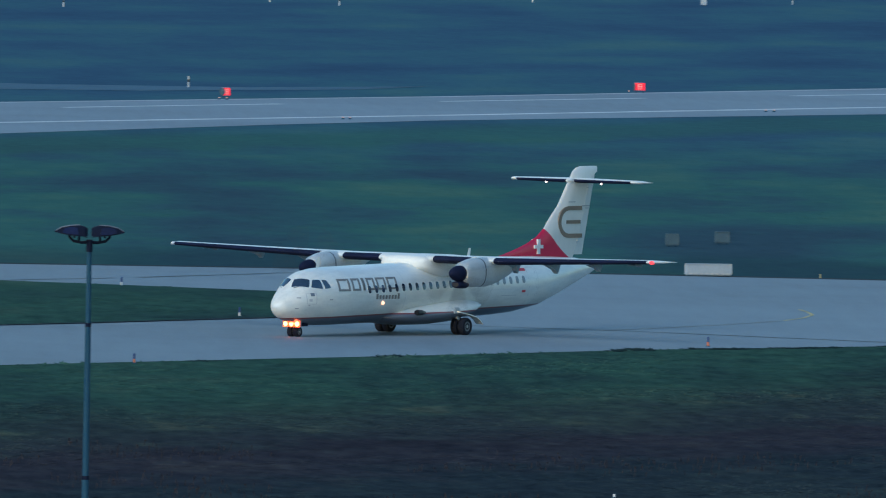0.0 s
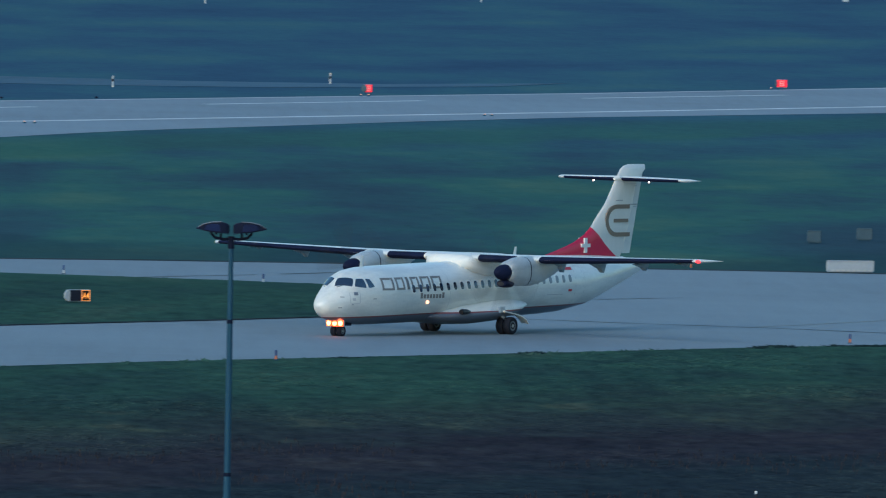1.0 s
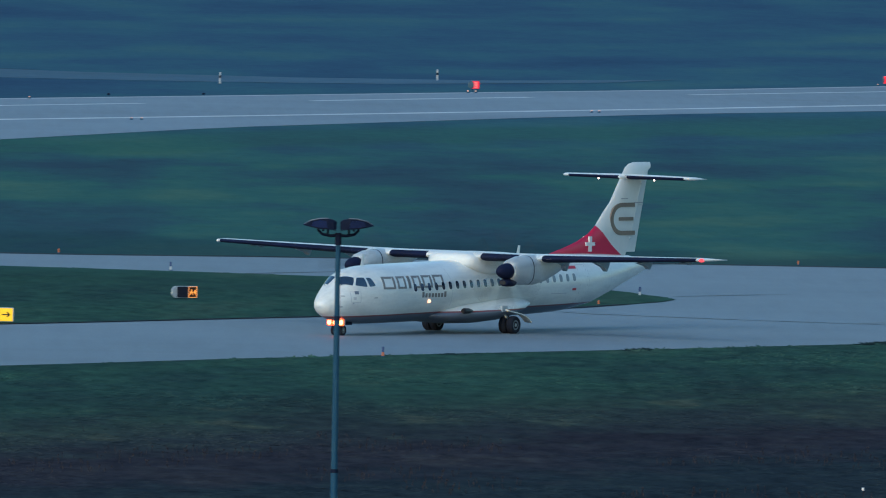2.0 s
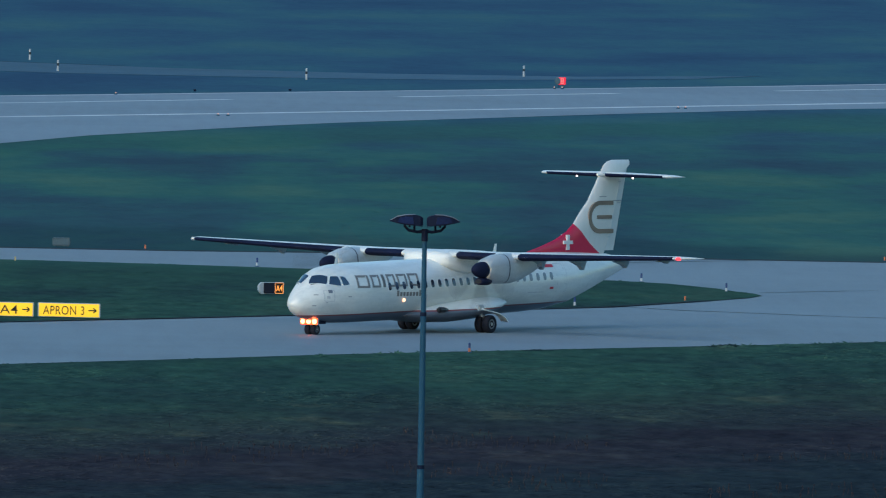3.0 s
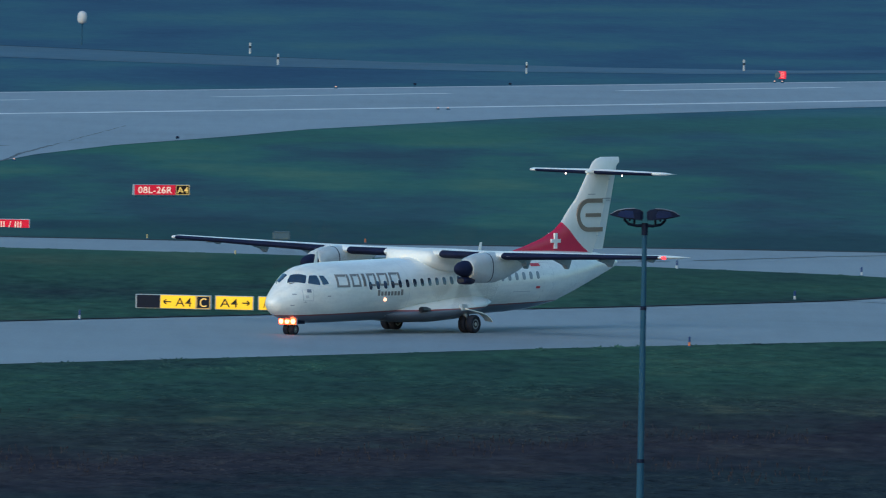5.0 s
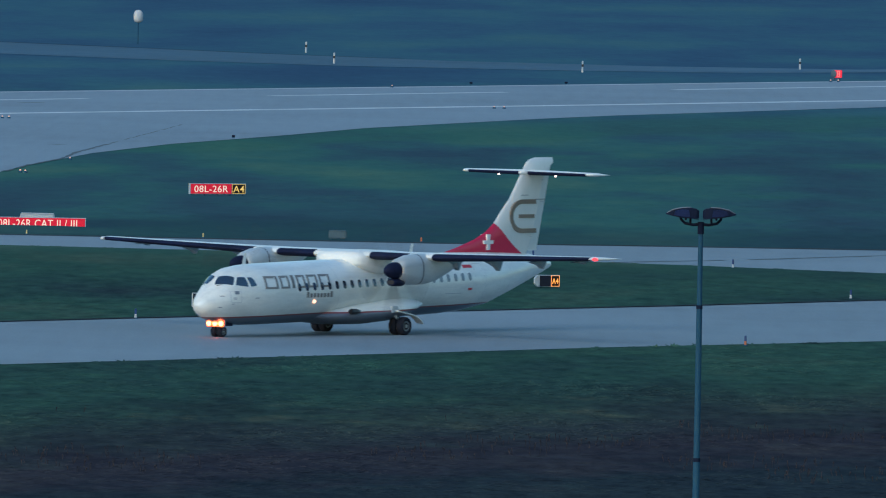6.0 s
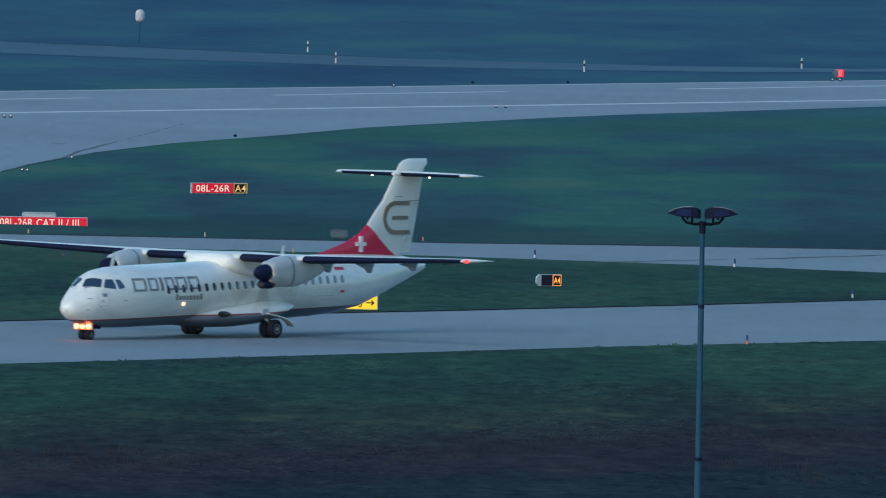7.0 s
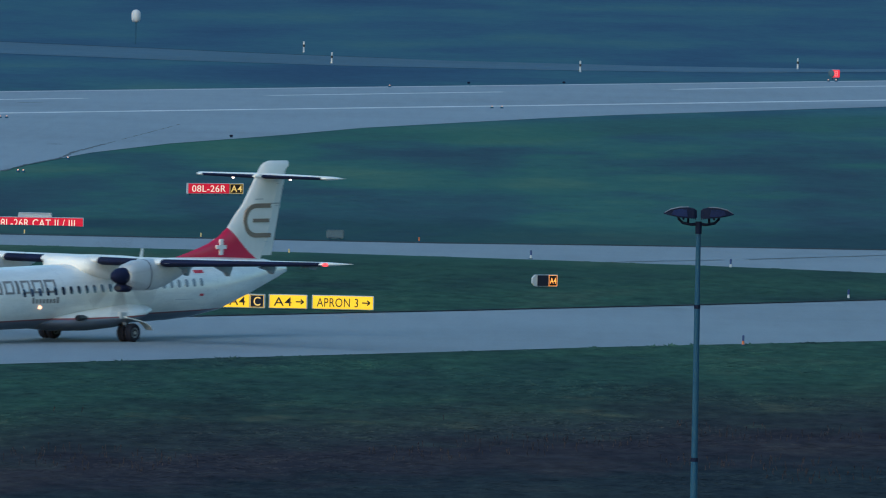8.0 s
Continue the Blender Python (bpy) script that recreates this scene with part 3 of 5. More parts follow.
def build_wheel(parent, x, y, radius, width, name):
    """A wheel whose origin lies on its axle."""
    hub = part(name, disc(bmesh.new(), (0, -width * 0.42, 0), (0, 1, 0), [(0, radius * 0.1), (0.0, radius * 0.2), (width * 0.84, radius * 0.2), (width * 0.84, radius * 0.1)], 16), M["steel"], parent)
    w, r = width / 2, radius
    part("tyre", disc(bmesh.new(), (0, 0, 0), (0, 1, 0), [(-w * 0.75, r * 0.58), (-w, r * 0.72), (-w * 0.92, r * 0.9), (-w * 0.6, r * 0.985), (-w * 0.2, r), (w * 0.2, r), (w * 0.6, r * 0.985), (w * 0.92, r * 0.9), (w, r * 0.72), (w * 0.75, r * 0.58)], 32), M["tyre"], hub, "black rubber tyre", True)
    bm = disc(bmesh.new(), (0, 0, 0), (0, 1, 0), [(-w * 0.72, r * 0.3), (-w * 0.8, r * 0.56), (w * 0.8, r * 0.56), (w * 0.72, r * 0.3)], 24)
    for k in range(6):
        a = k * math.tau / 6
        box(bm, math.cos(a) * r * 0.42 - 0.02, math.cos(a) * r * 0.42 + 0.02, -w * 0.86, w * 0.86, math.sin(a) * r * 0.42 - 0.02, math.sin(a) * r * 0.42 + 0.02)
    part("rim", bm, M["rim"], hub, "dull alloy wheel rim")
    hub.location = body_point(x, y, radius)
    return hub


def lamp_part(name, x, y, z, radius, lens, parent, label, depth=0.12):
    case = part(name, disc(bmesh.new(), body_point(x, y, z), (1, 0, 0), [(-depth, radius * 0.5), (-depth * 0.6, radius * 0.9), (0, radius * 1.05), (0.01, radius * 1.05)], 18), M["grey"], parent, label)
    part("lens", disc(bmesh.new(), body_point(x, y, z), (1, 0, 0), [(0.012, radius * 0.98), (0.03, radius * 0.8), (0.045, radius * 0.35)], 18), lens, case)
    return case


def square_lamp(x, y, z, half, parent):
    """A squarish landing lamp: case, bright lens and a glowing plate added as its orange halo."""
    case = part("taxi_lamp", box(bmesh.new(), GEAR - x - 0.12, GEAR - x, y - half * 1.08, y + half * 1.08, z - half * 1.08, z + half * 1.08, 0.03), M["grey"], parent, "bright warm taxi lamp")
    part("halo_plate", box(bmesh.new(), GEAR - x, GEAR - x + 0.03, y - half, y + half, z - half, z + half, 0.012), M["taxi_halo"], case, "glowing orange plate added for the lamp halo")
    part("lens", disc(bmesh.new(), body_point(x - 0.03, y, z), (1, 0, 0), [(0, half * 0.80), (0.02, half * 0.72), (0.035, half * 0.35)], 18), M["taxi_lens"], case, "glowing lens")
    return case


def build_aircraft():
    plane = tagged(new("aircraft"), "white twin-propeller airliner with red tail root, taxiing with lights on", "airplane")
    part("fuselage", hull(STATIONS, 90, 48), M["body"], plane, "white fuselage with thin red line over a grey belly", True)
    part("wing_fairing", hull([(10.70, 3.38, 3.02, 0.80), (10.76, 3.49, 2.94, 1.05), (10.9, 3.57, 2.86, 1.22), (11.15, 3.61, 2.74, 1.34), (11.5, 3.62, 2.62, 1.42), (12.0, 3.62, 2.5, 1.46), (13.2, 3.62, 2.5, 1.46),
                              (14.4, 3.58, 2.6, 1.40), (15.6, 3.50, 2.85, 1.15), (16.6, 3.45, 3.05, 0.7), (17.3, 3.42, 3.2, 0.3)], 40, 48, 0.62), M["white"], plane, smooth=True)
    pod = part("gear_fairing", hull([(8.0, 1.02, 0.66, 0.9), (8.4, 1.14, 0.58, 1.3), (8.9, 1.24, 0.5, 1.62), (10, 1.40, 0.43, 1.95), (11.5, 1.54, 0.42, 2.1), (13, 1.68, 0.5, 2.1),
                              (14, 1.68, 0.75, 2.0), (14.7, 1.60, 1.02, 1.78), (15.2, 1.42, 1.18, 1.4), (15.5, 1.35, 1.25, 1.0)], 40, 36), M["body"], plane, "bulged fairing over the main wheels", True)
    for s in (1, -1):
        part("scoop", disc(bmesh.new(), body_point(9.35, 1.88 * s, 1.06), (1, 0, 0), [(-0.5, 0.05), (-0.2, 0.12), (0.16, 0.13), (0.24, 0.10)], 16), M["black"], pod, "dark air scoop")
    # wing, boots, flap fairings
    half = [1, 3, 5, 8, 11, 12.75, 12.9, 13.1, 13.3, 13.45, 13.51]
    ys = [-y for y in half[::-1]] + half
    wing = part("wing", wing_skin(ys, 0.0, 1.0), M["white"], plane, "long straight high wing", True)
    for s in (1, -1):
        for a, b in ((1.46, 3.42), (4.72, 12.74)):
            part("deicing_boot", wing_skin([s * (a + (b - a) * k / 5) for k in range(6)], 0.0, 0.24, 0.008, 0.40), M["boot"], wing, "black rubber deicing boot", True)
        part("navigation_light", disc(bmesh.new(), body_point(11.42, 12.92 * s, 3.67), (1, 0, 0), [(-0.2, 0.07), (0.0, 0.08), (0.08, 0.06), (0.11, 0.02)], 14), M["red_lens"] if s > 0 else M["emblem_white"], wing,
             "glowing red navigation light" if s > 0 else "unlit clear navigation light")
        for y, big in ((4.42, 1.0), (6.68, 1.0), (9.12, 0.8), (11.45, 0.42)):
            le, ch, z, th = wing_at(y)
            te = le + ch
            bm = bmesh.new()
            rings(bm, [[body_point(x, s * (y + w), zz) for x, zz in ((te - 1.1, z - 0.16), (te + 0.10, z - 0.02), (te - 0.06, z - 0.36 * big), (te - 0.18, z - 0.56 * big), (te - 0.44, z - 0.37 * big))] for w in (-0.11, -0.05, 0.05, 0.11)])
            part("flap_fairing", bm, M["flap_grey"], wing, "pointed grey flap track fairing")
        bm = bmesh.new()
        rings(bm, [[body_point(wing_at(y)[0] + wing_at(y)[1] * 0.74, s * y, wing_at(y)[2] + foil(0.74, wing_at(y)[3]) * wing_at(y)[1] + 0.004), body_point(wing_at(y)[0] + wing_at(y)[1] * 0.755, s * y, wing_at(y)[2] + foil(0.755, wing_at(y)[3]) * wing_at(y)[1] + 0.004),
                    body_point(wing_at(y)[0] + wing_at(y)[1] * 0.75, s * y, wing_at(y)[2])] for y in (2, 5, 8.5, 13)])
        part("flap_gap", bm, M["panel_line"], wing)
    # engines and propellers
    props = []
    for s in (1, -1):
        table = [(9.33, 3.20, 2.62, 0.32), (9.38, 3.30, 2.48, 0.42), (9.6, 3.42, 2.36, 0.49), (10.2, 3.56, 2.28, 0.55), (11.2, 3.62, 2.28, 0.56), (12.0, 3.60, 2.42, 0.54), (12.9, 3.52, 2.72, 0.46), (13.7, 3.42, 3.02, 0.32), (14.3, 3.34, 3.20, 0.14)]
        bm = hull(table, 36, 40, 0.80)
        for v in bm.verts:
            v.co.y += 4.05 * s
        nacelle = part("nacelle", bm, M["offwhite"], plane, "pale grey engine nacelle", True)
        band = [(x, t + 0.004, b - 0.004, w + 0.004) for x, t, b, w in table]
        bm = bmesh.new()
        loops = []
        for x in (10.62, 10.68):
            t, b, w = section(x, band)
            bend = lambda v: math.copysign(abs(v) ** 0.80, v)
            loops.append([body_point(x, 4.05 * s + w * bend(math.sin(k * math.tau / 40)), (t + b) / 2 + (t - b) / 2 * bend(math.cos(k * math.tau / 40))) for k in range(40)])
        part("cowl_band", rings(bm, loops, cap=False), M["boot"], nacelle, "dark cowling seam")
        part("exhaust", disc(bmesh.new(), body_point(13.2, (4.05 + 0.42) * s, 3.1), (-1, 0.35 * s, 0), [(-0.5, 0.09), (0.0, 0.11), (0.08, 0.11), (0.08, 0.07)], 14), M["grey"], nacelle, "dark exhaust pipe")
        bm = hull([(9.00, 2.52, 2.28, 0.22), (9.06, 2.56, 2.24, 0.27), (9.3, 2.58, 2.22, 0.30), (9.62, 2.62, 2.22, 0.32)], 10, 20)
        for v in bm.verts:
            v.co.y += 4.05 * s
        intake = part("intake", bm, M["boot"], nacelle, "black oval air intake", True)
        bm = hull([(8.975, 2.49, 2.31, 0.16), (9.01, 2.49, 2.31, 0.16)], 2, 20)
        for v in bm.verts:
            v.co.y += 4.05 * s
        part("intake_throat", bm, M["black"], intake)
        prop = part("propeller", disc(bmesh.new(), (0, 0, 0), (1, 0, 0), [(-0.06, 0.36), (0.0, 0.365), (0.18, 0.355), (0.40, 0.305), (0.58, 0.225), (0.71, 0.13), (0.78, 0.03)], 28), M["boot"], plane, "dark pointed propeller spinner", True)
        for k in range(6):
            bm = bmesh.new()
            loops = []
            for r, ch, tw in ((0.35, 0.09, 62), (0.6, 0.12, 55), (1.0, 0.15, 42), (1.4, 0.15, 34), (1.75, 0.12, 28), (1.93, 0.09, 26), (1.965, 0.05, 25)):
                ca, sa = math.cos(radians(tw)), math.sin(radians(tw))
                loops.append([Vector((d * ch * sa + e * ch * ca, d * ch * ca - e * ch * sa, r)) for d, e in ((-0.5, 0), (-0.2, 0.07), (0.2, 0.06), (0.5, 0), (0.2, -0.03), (-0.2, -0.04))])
            rings(bm, loops)
            bm.transform(Matrix.Translation((0.12, 0, 0)) @ Matrix.Rotation(k * math.tau / 6, 4, 'X'))
            part("blade", bm, M["blade"], prop, "dark composite propeller blade")
        prop.location = body_point(9.32, 4.05 * s, 2.90)
        props.append(prop)
    # tail
    fin_sections = [(3.30, 18.6, 25.86, 0.06), (3.45, 18.9, 25.90, 0.10), (3.62, 19.75, 25.95, 0.12), (3.80, 20.5, 26.0, 0.14), (3.97, 21.15, 26.04, 0.16), (4.3, 22.02, 26.13, 0.18), (4.65, 22.58, 26.22, 0.19), (5.2, 23.15, 26.36, 0.19), (5.69, 23.74, 26.49, 0.185), (6.2, 24.14, 26.62, 0.18), (6.8, 24.6, 26.78, 0.17),
                    (7.27, 24.96, 26.90, 0.15), (7.42, 25.22, 26.94, 0.11), (7.50, 25.60, 26.96, 0.05)]
    hinge = lambda z: 25.05 + (z - 3.3) * 0.32
    loops = []
    for z, le, te, h in fin_sections:
        hx = hinge(z) if z < 7.2 else te
        us = [0, 0.02, 0.06, 0.14, 0.28, 0.45, 0.65, 0.85, 1.0]
        ws = [h * (0 if u == 0 else min(1, (u / 0.30) ** 0.55) * (1 - 0.35 * max(0, u - 0.45))) for u in us]
        loops.append([body_point(le + u * (hx - le), w, z) for u, w in reversed(list(zip(us, ws)))] + [body_point(le + u * (hx - le), -w, z) for u, w in list(zip(us, ws))[1:]])
    fin = part("fin", rings(bmesh.new(), loops), M["fin"], plane, "tall white fin with a red root", True)
    loops = []
    for z, le, te, h in fin_sections[1:-3] + [(7.24, 24.94, 26.89, 0.15)]:
        hx = hinge(z) + 0.012
        w = h * 0.80
        loops.append([body_point(hx, w, z), body_point(te, 0.015, z), body_point(te, -0.015, z), body_point(hx, -w, z)])
    rudder = part("rudder", rings(bmesh.new(), loops), M["fin"], plane, "white rudder")
    part("trim_tab", box(bmesh.new(), GEAR - 26.30, GEAR - 25.95, -0.13, 0.13, 5.55, 5.60), M["panel_line"], rudder)
    part("hinge_strip", tube(bmesh.new(), [body_point(hinge(z) - 0.02, 0.10, z) for z in (4.0, 5.0, 6.0, 7.1)], [0.06, 0.06, 0.055, 0.05], 8), M["white"], fin, "pale hinge strip")
    part("hinge_plate", box(bmesh.new(), GEAR - hinge(5.70) - 0.46, GEAR - hinge(5.70) + 0.24, -0.172, 0.172, 5.66, 5.70, 0.01), M["grey"], rudder, "grey hinge plate")
    for z in (4.05, 6.52):
        part("hinge_plate", box(bmesh.new(), GEAR - hinge(z) - 0.10, GEAR - hinge(z) + 0.08, -0.168, 0.168, z - 0.018, z + 0.018, 0.008), M["offwhite"], rudder)
    part("fin_gap", box(bmesh.new(), GEAR - 25.35, GEAR - 24.75, -0.182, 0.182, 6.90, 6.925), M["panel_line"], fin)
    part("trim_gap", box(bmesh.new(), GEAR - 24.98, GEAR - 24.42, -0.187, 0.187, 5.85, 5.885), M["grey"], fin)
    # tailplane
    tys = [-3.66, -3.4, -2, -0.6, 0, 0.6, 2, 3.4, 3.66]
    def tail_loop(y, u0, u1, proud, cut=1.0):
        a = abs(y) / 3.66
        le, te = 24.78 + 0.32 * a + (0.5 if a > 0.99 else 0), 26.62 - 0.42 * a
        return foil_loop(lambda u, v: body_point(le + u, y, 6.84 + v), te - le, 0.15 if a < 0.99 else 0.08, u0, u1, proud, 12, cut)
    tailplane = part("tailplane", rings(bmesh.new(), [tail_loop(y, 0, 1, 0) for y in tys]), M["white"], plane, "small high tailplane", True)
    for s in (1, -1):
        part("deicing_boot", rings(bmesh.new(), [tail_loop(s * y, 0, 0.24, 0.008, 0.12) for y in (0.2, 1.2, 2.2, 3.1)]), M["boot"], tailplane, "black rubber deicing boot", True)
        lamp_part("tail_lamp", 25.12, 1.5 * s, 6.735, 0.045, M["tail_lens"], tailplane, "small glowing emblem light")
    part("fin_bullet", hull([(24.5, 6.9, 6.8, 0.06), (24.7, 6.98, 6.72, 0.16), (25.3, 7.0, 6.7, 0.24), (26.3, 6.95, 6.74, 0.2), (26.8, 6.88, 6.8, 0.06)], 14, 20), M["white"], tailplane, smooth=True)
    # fin emblems, drawn as plain shapes
    for s in (1, -1):
        bm = bmesh.new()
        cx, cz = 24.50, 4.95
        outline = [(25.55, 1.0)] + [(cx - math.sin(k * math.pi / 20) * 1.0, math.cos(k * math.pi / 20)) for k in range(21)] + [(25.60, -1.0)]
        loops = []
        for k, (ex, ez) in enumerate(outline):
            bow = max(0.0, cx - ex)
            loops.append([body_point(cx - bow * r * 1.28 if ex < cx else ex, s * w, cz + ez * r) for r, w in ((0.54, 0.10), (0.54, 0.206), (0.73, 0.206), (0.73, 0.10))])
        rings(bm, loops)
        part("emblem_arc", bm, M["bronze"], fin, "bronze open ring emblem")
        part("emblem_bar", box(bmesh.new(), GEAR - 25.45, GEAR - 24.25, min(s * 0.10, s * 0.206), max(s * 0.10, s * 0.206), 4.87, 5.03), M["bronze"], fin, "bronze emblem bar")
        bm = bmesh.new()
        box(bm, GEAR - 22.36, GEAR - 21.64, min(s * 0.1, s * 0.178), max(s * 0.1, s * 0.178), 3.76, 3.92)
        box(bm, GEAR - 22.11, GEAR - 21.89, min(s * 0.1, s * 0.176), max(s * 0.1, s * 0.176), 3.50, 4.18)
        part("cross", bm, M["emblem_white"], fin, "white cross")
    # cockpit windows
    panes = [[(1.32, 0.20, 2.21), (1.88, 0.78, 2.22), (2.14, 0.65, 2.57), (1.74, 0.06, 2.59)],
             [(1.98, 0.83, 2.23), (2.60, 1.09, 2.17), (2.62, 0.85, 2.58), (2.26, 0.70, 2.58)],
             [(2.73, 1.12, 2.18), (3.12, 1.18, 2.23), (2.99, 0.95, 2.57), (2.72, 0.88, 2.58)]]
    for s in (1, -1):
        for p in panes:
            grown = [Vector(q) + (Vector(q) - sum((Vector(r) for r in p), Vector()) / 4) * 0.10 for q in p]
            frame_part = skin_patch("cockpit_window", [tuple(q) for q in grown], M["white"], plane, "cockpit window", 6, 5, 0.004, s)
            skin_patch("pane", p, M["glass"], frame_part, "dark cockpit glass", 6, 5, 0.012, s, 0.05)
        part("wiper", tube(bmesh.new(), [on_skin(1.32, 0.30 * s, 2.16, 0.03), on_skin(1.42, 0.40 * s, 2.22, 0.03), on_skin(1.56, 0.50 * s, 2.31, 0.03)], [0.014, 0.012, 0.01], 6), M["black"], plane, "thin black windscreen wiper")
        part("pitot_tube", tube(bmesh.new(), [on_skin(1.75, 0.97 * s, 1.45, -0.01), on_skin(1.72, 0.97 * s, 1.45, 0.08), on_skin(1.50, 0.90 * s, 1.45, 0.16)], [0.02, 0.016, 0.01], 6), M["steel"], plane, "small steel pitot tube")
        # cabin windows, doors, lettering as plain shapes
        for k in range(24):
            x = 5.97 + 0.5615 * k
            z = 2.12 + 0.0235 * (x - 5.97)
            w = skin_rect("cabin_window", x - 0.168, x + 0.168, z - 0.22, z + 0.22, M["white"], plane, "", s, 0.006, 4, 4, 0.18)
            # panes from the sixteenth window aft are paler
            skin_rect("pane", x - 0.122, x + 0.122, z - 0.172, z + 0.172, M["cabin_glass"] if k < 15 else M["aft_pane"], w, "", s, 0.012, 4, 4, 0.2)
        for x0, x1, z0, z1 in ((19.35, 20.05, 1.25, 2.95),):
            door = None
            for a, b, c, d in ((x0, x0 + 0.025, z0, z1), (x1, x1 + 0.025, z0, z1), (x0, x1, z1, z1 + 0.022), (x0, x1, z0, z0 + 0.022)):
                q = skin_rect("door_seam", a, b, c, d, M["panel_line"], door or plane, "", s, 0.004, 3, 6)
        skin_rect("reg_bar", 17.0, 18.3, 1.70, 1.73, M["panel_line"], plane, "", s, 0.004, 8, 1)
        skin_rect("nose_badge", 1.86, 2.06, 1.86, 2.00, M["lamp_rim"], plane, "small blue-grey nose badge", s, 0.008)
        skin_rect("nose_badge", 1.76, 1.92, 1.62, 1.74, M["panel_line"], plane, "", s, 0.008)
        hatch = skin_rect("hatch_seam", 1.62, 1.645, 1.52, 1.98, M["panel_line"], plane, "", s, 0.004, 1, 5)
        for a, b, c, d in ((2.16, 2.185, 1.50, 1.98), (1.645, 2.16, 1.96, 1.98), (1.645, 2.16, 1.50, 1.52)):
            skin_rect("hatch_seam", a, b, c, d, M["panel_line"], hatch, "", s, 0.004, 5, 5)
        for px, pz in ((1.10, 1.31), (3.06, 1.70), (1.24, 1.78)):
            skin_rect("static_port", px - 0.09, px + 0.09, pz - 0.02, pz + 0.02, M["grey"], plane, "small dark port", s, 0.01, 2, 2)
        skin_rect("tail_badge", 18.75, 19.05, 1.84, 1.94, M["red"], plane, "small red badge", s, 0.008)
        skin_rect("flag_badge", 18.58, 19.28, 2.80, 2.93, M["red"], plane, "small red flag badge", s, 0.008)
        # six tall open blocks and a row of small ones, in the livery's colour
        bar = 0.088
        for x, w in ((3.58, 0.86), (4.62, 0.66), (5.46, 0.20), (5.84, 0.62), (6.62, 0.74), (7.50, 0.78)):
            z0, z1 = 2.07 + 0.012 * (x - 3.5), 2.61 + 0.012 * (x - 3.5)
            blk = skin_rect("livery_block", x, x + bar * 1.5, z0, z1, M["taupe"], plane, "taupe livery block", s, 0.01, 2, 5, 0, 0.1)
            skin_rect("livery_bar", x + w - bar * 1.5, x + w, z0, z1, M["taupe"], blk, "", s, 0.010, 2, 5, 0, 0.1)
            if w > 0.3:
                skin_rect("livery_bar", x + bar * 1.5, x + w - bar * 1.5, z1 - bar, z1, M["taupe"], blk, "", s, 0.010, 5, 2, 0, 0.1)
                skin_rect("livery_bar", x + bar * 1.5, x + w - bar * 1.5, z0, z0 + bar, M["taupe"], blk, "", s, 0.010, 5, 2)
        for k in range(8):
            skin_rect("livery_mark", 6.5 + k * 0.25, 6.66 + k * 0.25, 1.68, 1.93 if k in (0, 7) else 1.86, M["taupe"], plane, "", s, 0.01, 2, 3)
        lamp = skin_rect("side_light", 7.03, 7.22, 1.42, 1.60, M["grey"], plane, "bright round wing inspection light", s, 0.012, 3, 3, 0.3)
        part("lens", disc(bmesh.new(), body_point(7.10, s * 1.38, 1.51), (0.7, 0.7 * s, 0), [(0, 0.085), (0.05, 0.08), (0.08, 0.04)], 16), M["side_lens"], lamp)
    for x in (8.9, 14.9, 20.2, 22.4):
        bm = bmesh.new()
        loops = []
        for dx in (0.0, 0.018):
            top, bottom, half_width = section(x + dx, STATIONS)
            loops.append([body_point(x + dx, (half_width + 0.003) * math.sin(k * math.tau / 48), (top + bottom) / 2 + ((top - bottom) / 2 + 0.003) * math.cos(k * math.tau / 48)) for k in range(48)])
        part("panel_seam", rings(bm, loops, cap=False), M["panel_line"], plane)
    # aerials and beacon
    for x, z, h in ((3.75, 3.08, 0.50), (16.3, 3.42, 0.42)):
        bm = bmesh.new()
        rings(bm, [[body_point(x + k * 0.10 + dx * (1 - 0.35 * k), dy, z + k * h) for dx, dy in ((-0.14, 0), (0, 0.02), (0.14, 0), (0, -0.02))] for k in (0, 0.6, 1)])
        part("aerial", bm, M["white"], plane, "white blade aerial")
    # main gear
    wheels = []
    for s in (1, -1):
        gear = part("main_gear_leg", tube(bmesh.new(), [body_point(12.35, 1.75 * s, 1.05), body_point(12.5, 1.95 * s, 0.75), body_point(12.64, 2.05 * s, 0.42)], [0.09, 0.09, 0.07]), M["steel"], plane, "trailing main gear leg")
        part("axle", tube(bmesh.new(), [body_point(12.64, (2.05 - 0.34) * s, 0.40), body_point(12.64, (2.05 + 0.34) * s, 0.40)], [0.06, 0.06]), M["steel"], gear)
        bm = bmesh.new()
        prof = [(12.1, 1.10), (12.3, 1.06), (12.7, 1.0), (13.1, 0.94), (13.5, 0.84), (13.8, 0.70), (14.0, 0.53)]
        rings(bm, [[body_point(x, s * (2.05 - 0.1), z + 0.03), body_point(x, s * (2.05 + 0.30), z - 0.02), body_point(x, s * (2.05 + 0.30), z - 0.07), body_point(x, s * (2.05 - 0.1), z - 0.03)] for x, z in prof])
        part("gear_door", bm, M["white"], gear, "white curved gear door")
        part("strut_cover", box(bmesh.new(), GEAR - 12.35, GEAR - 11.9, min(s * 1.98, s * 2.16), max(s * 1.98, s * 2.16), 0.98, 1.26, 0.03), M["cabinet"], gear, "pale strut cover")
        for d in (-0.20, 0.20):
            wheels.append((build_wheel(plane, 12.64, 2.05 * s + d, 0.40, 0.34, "main_wheel"), 0.40))
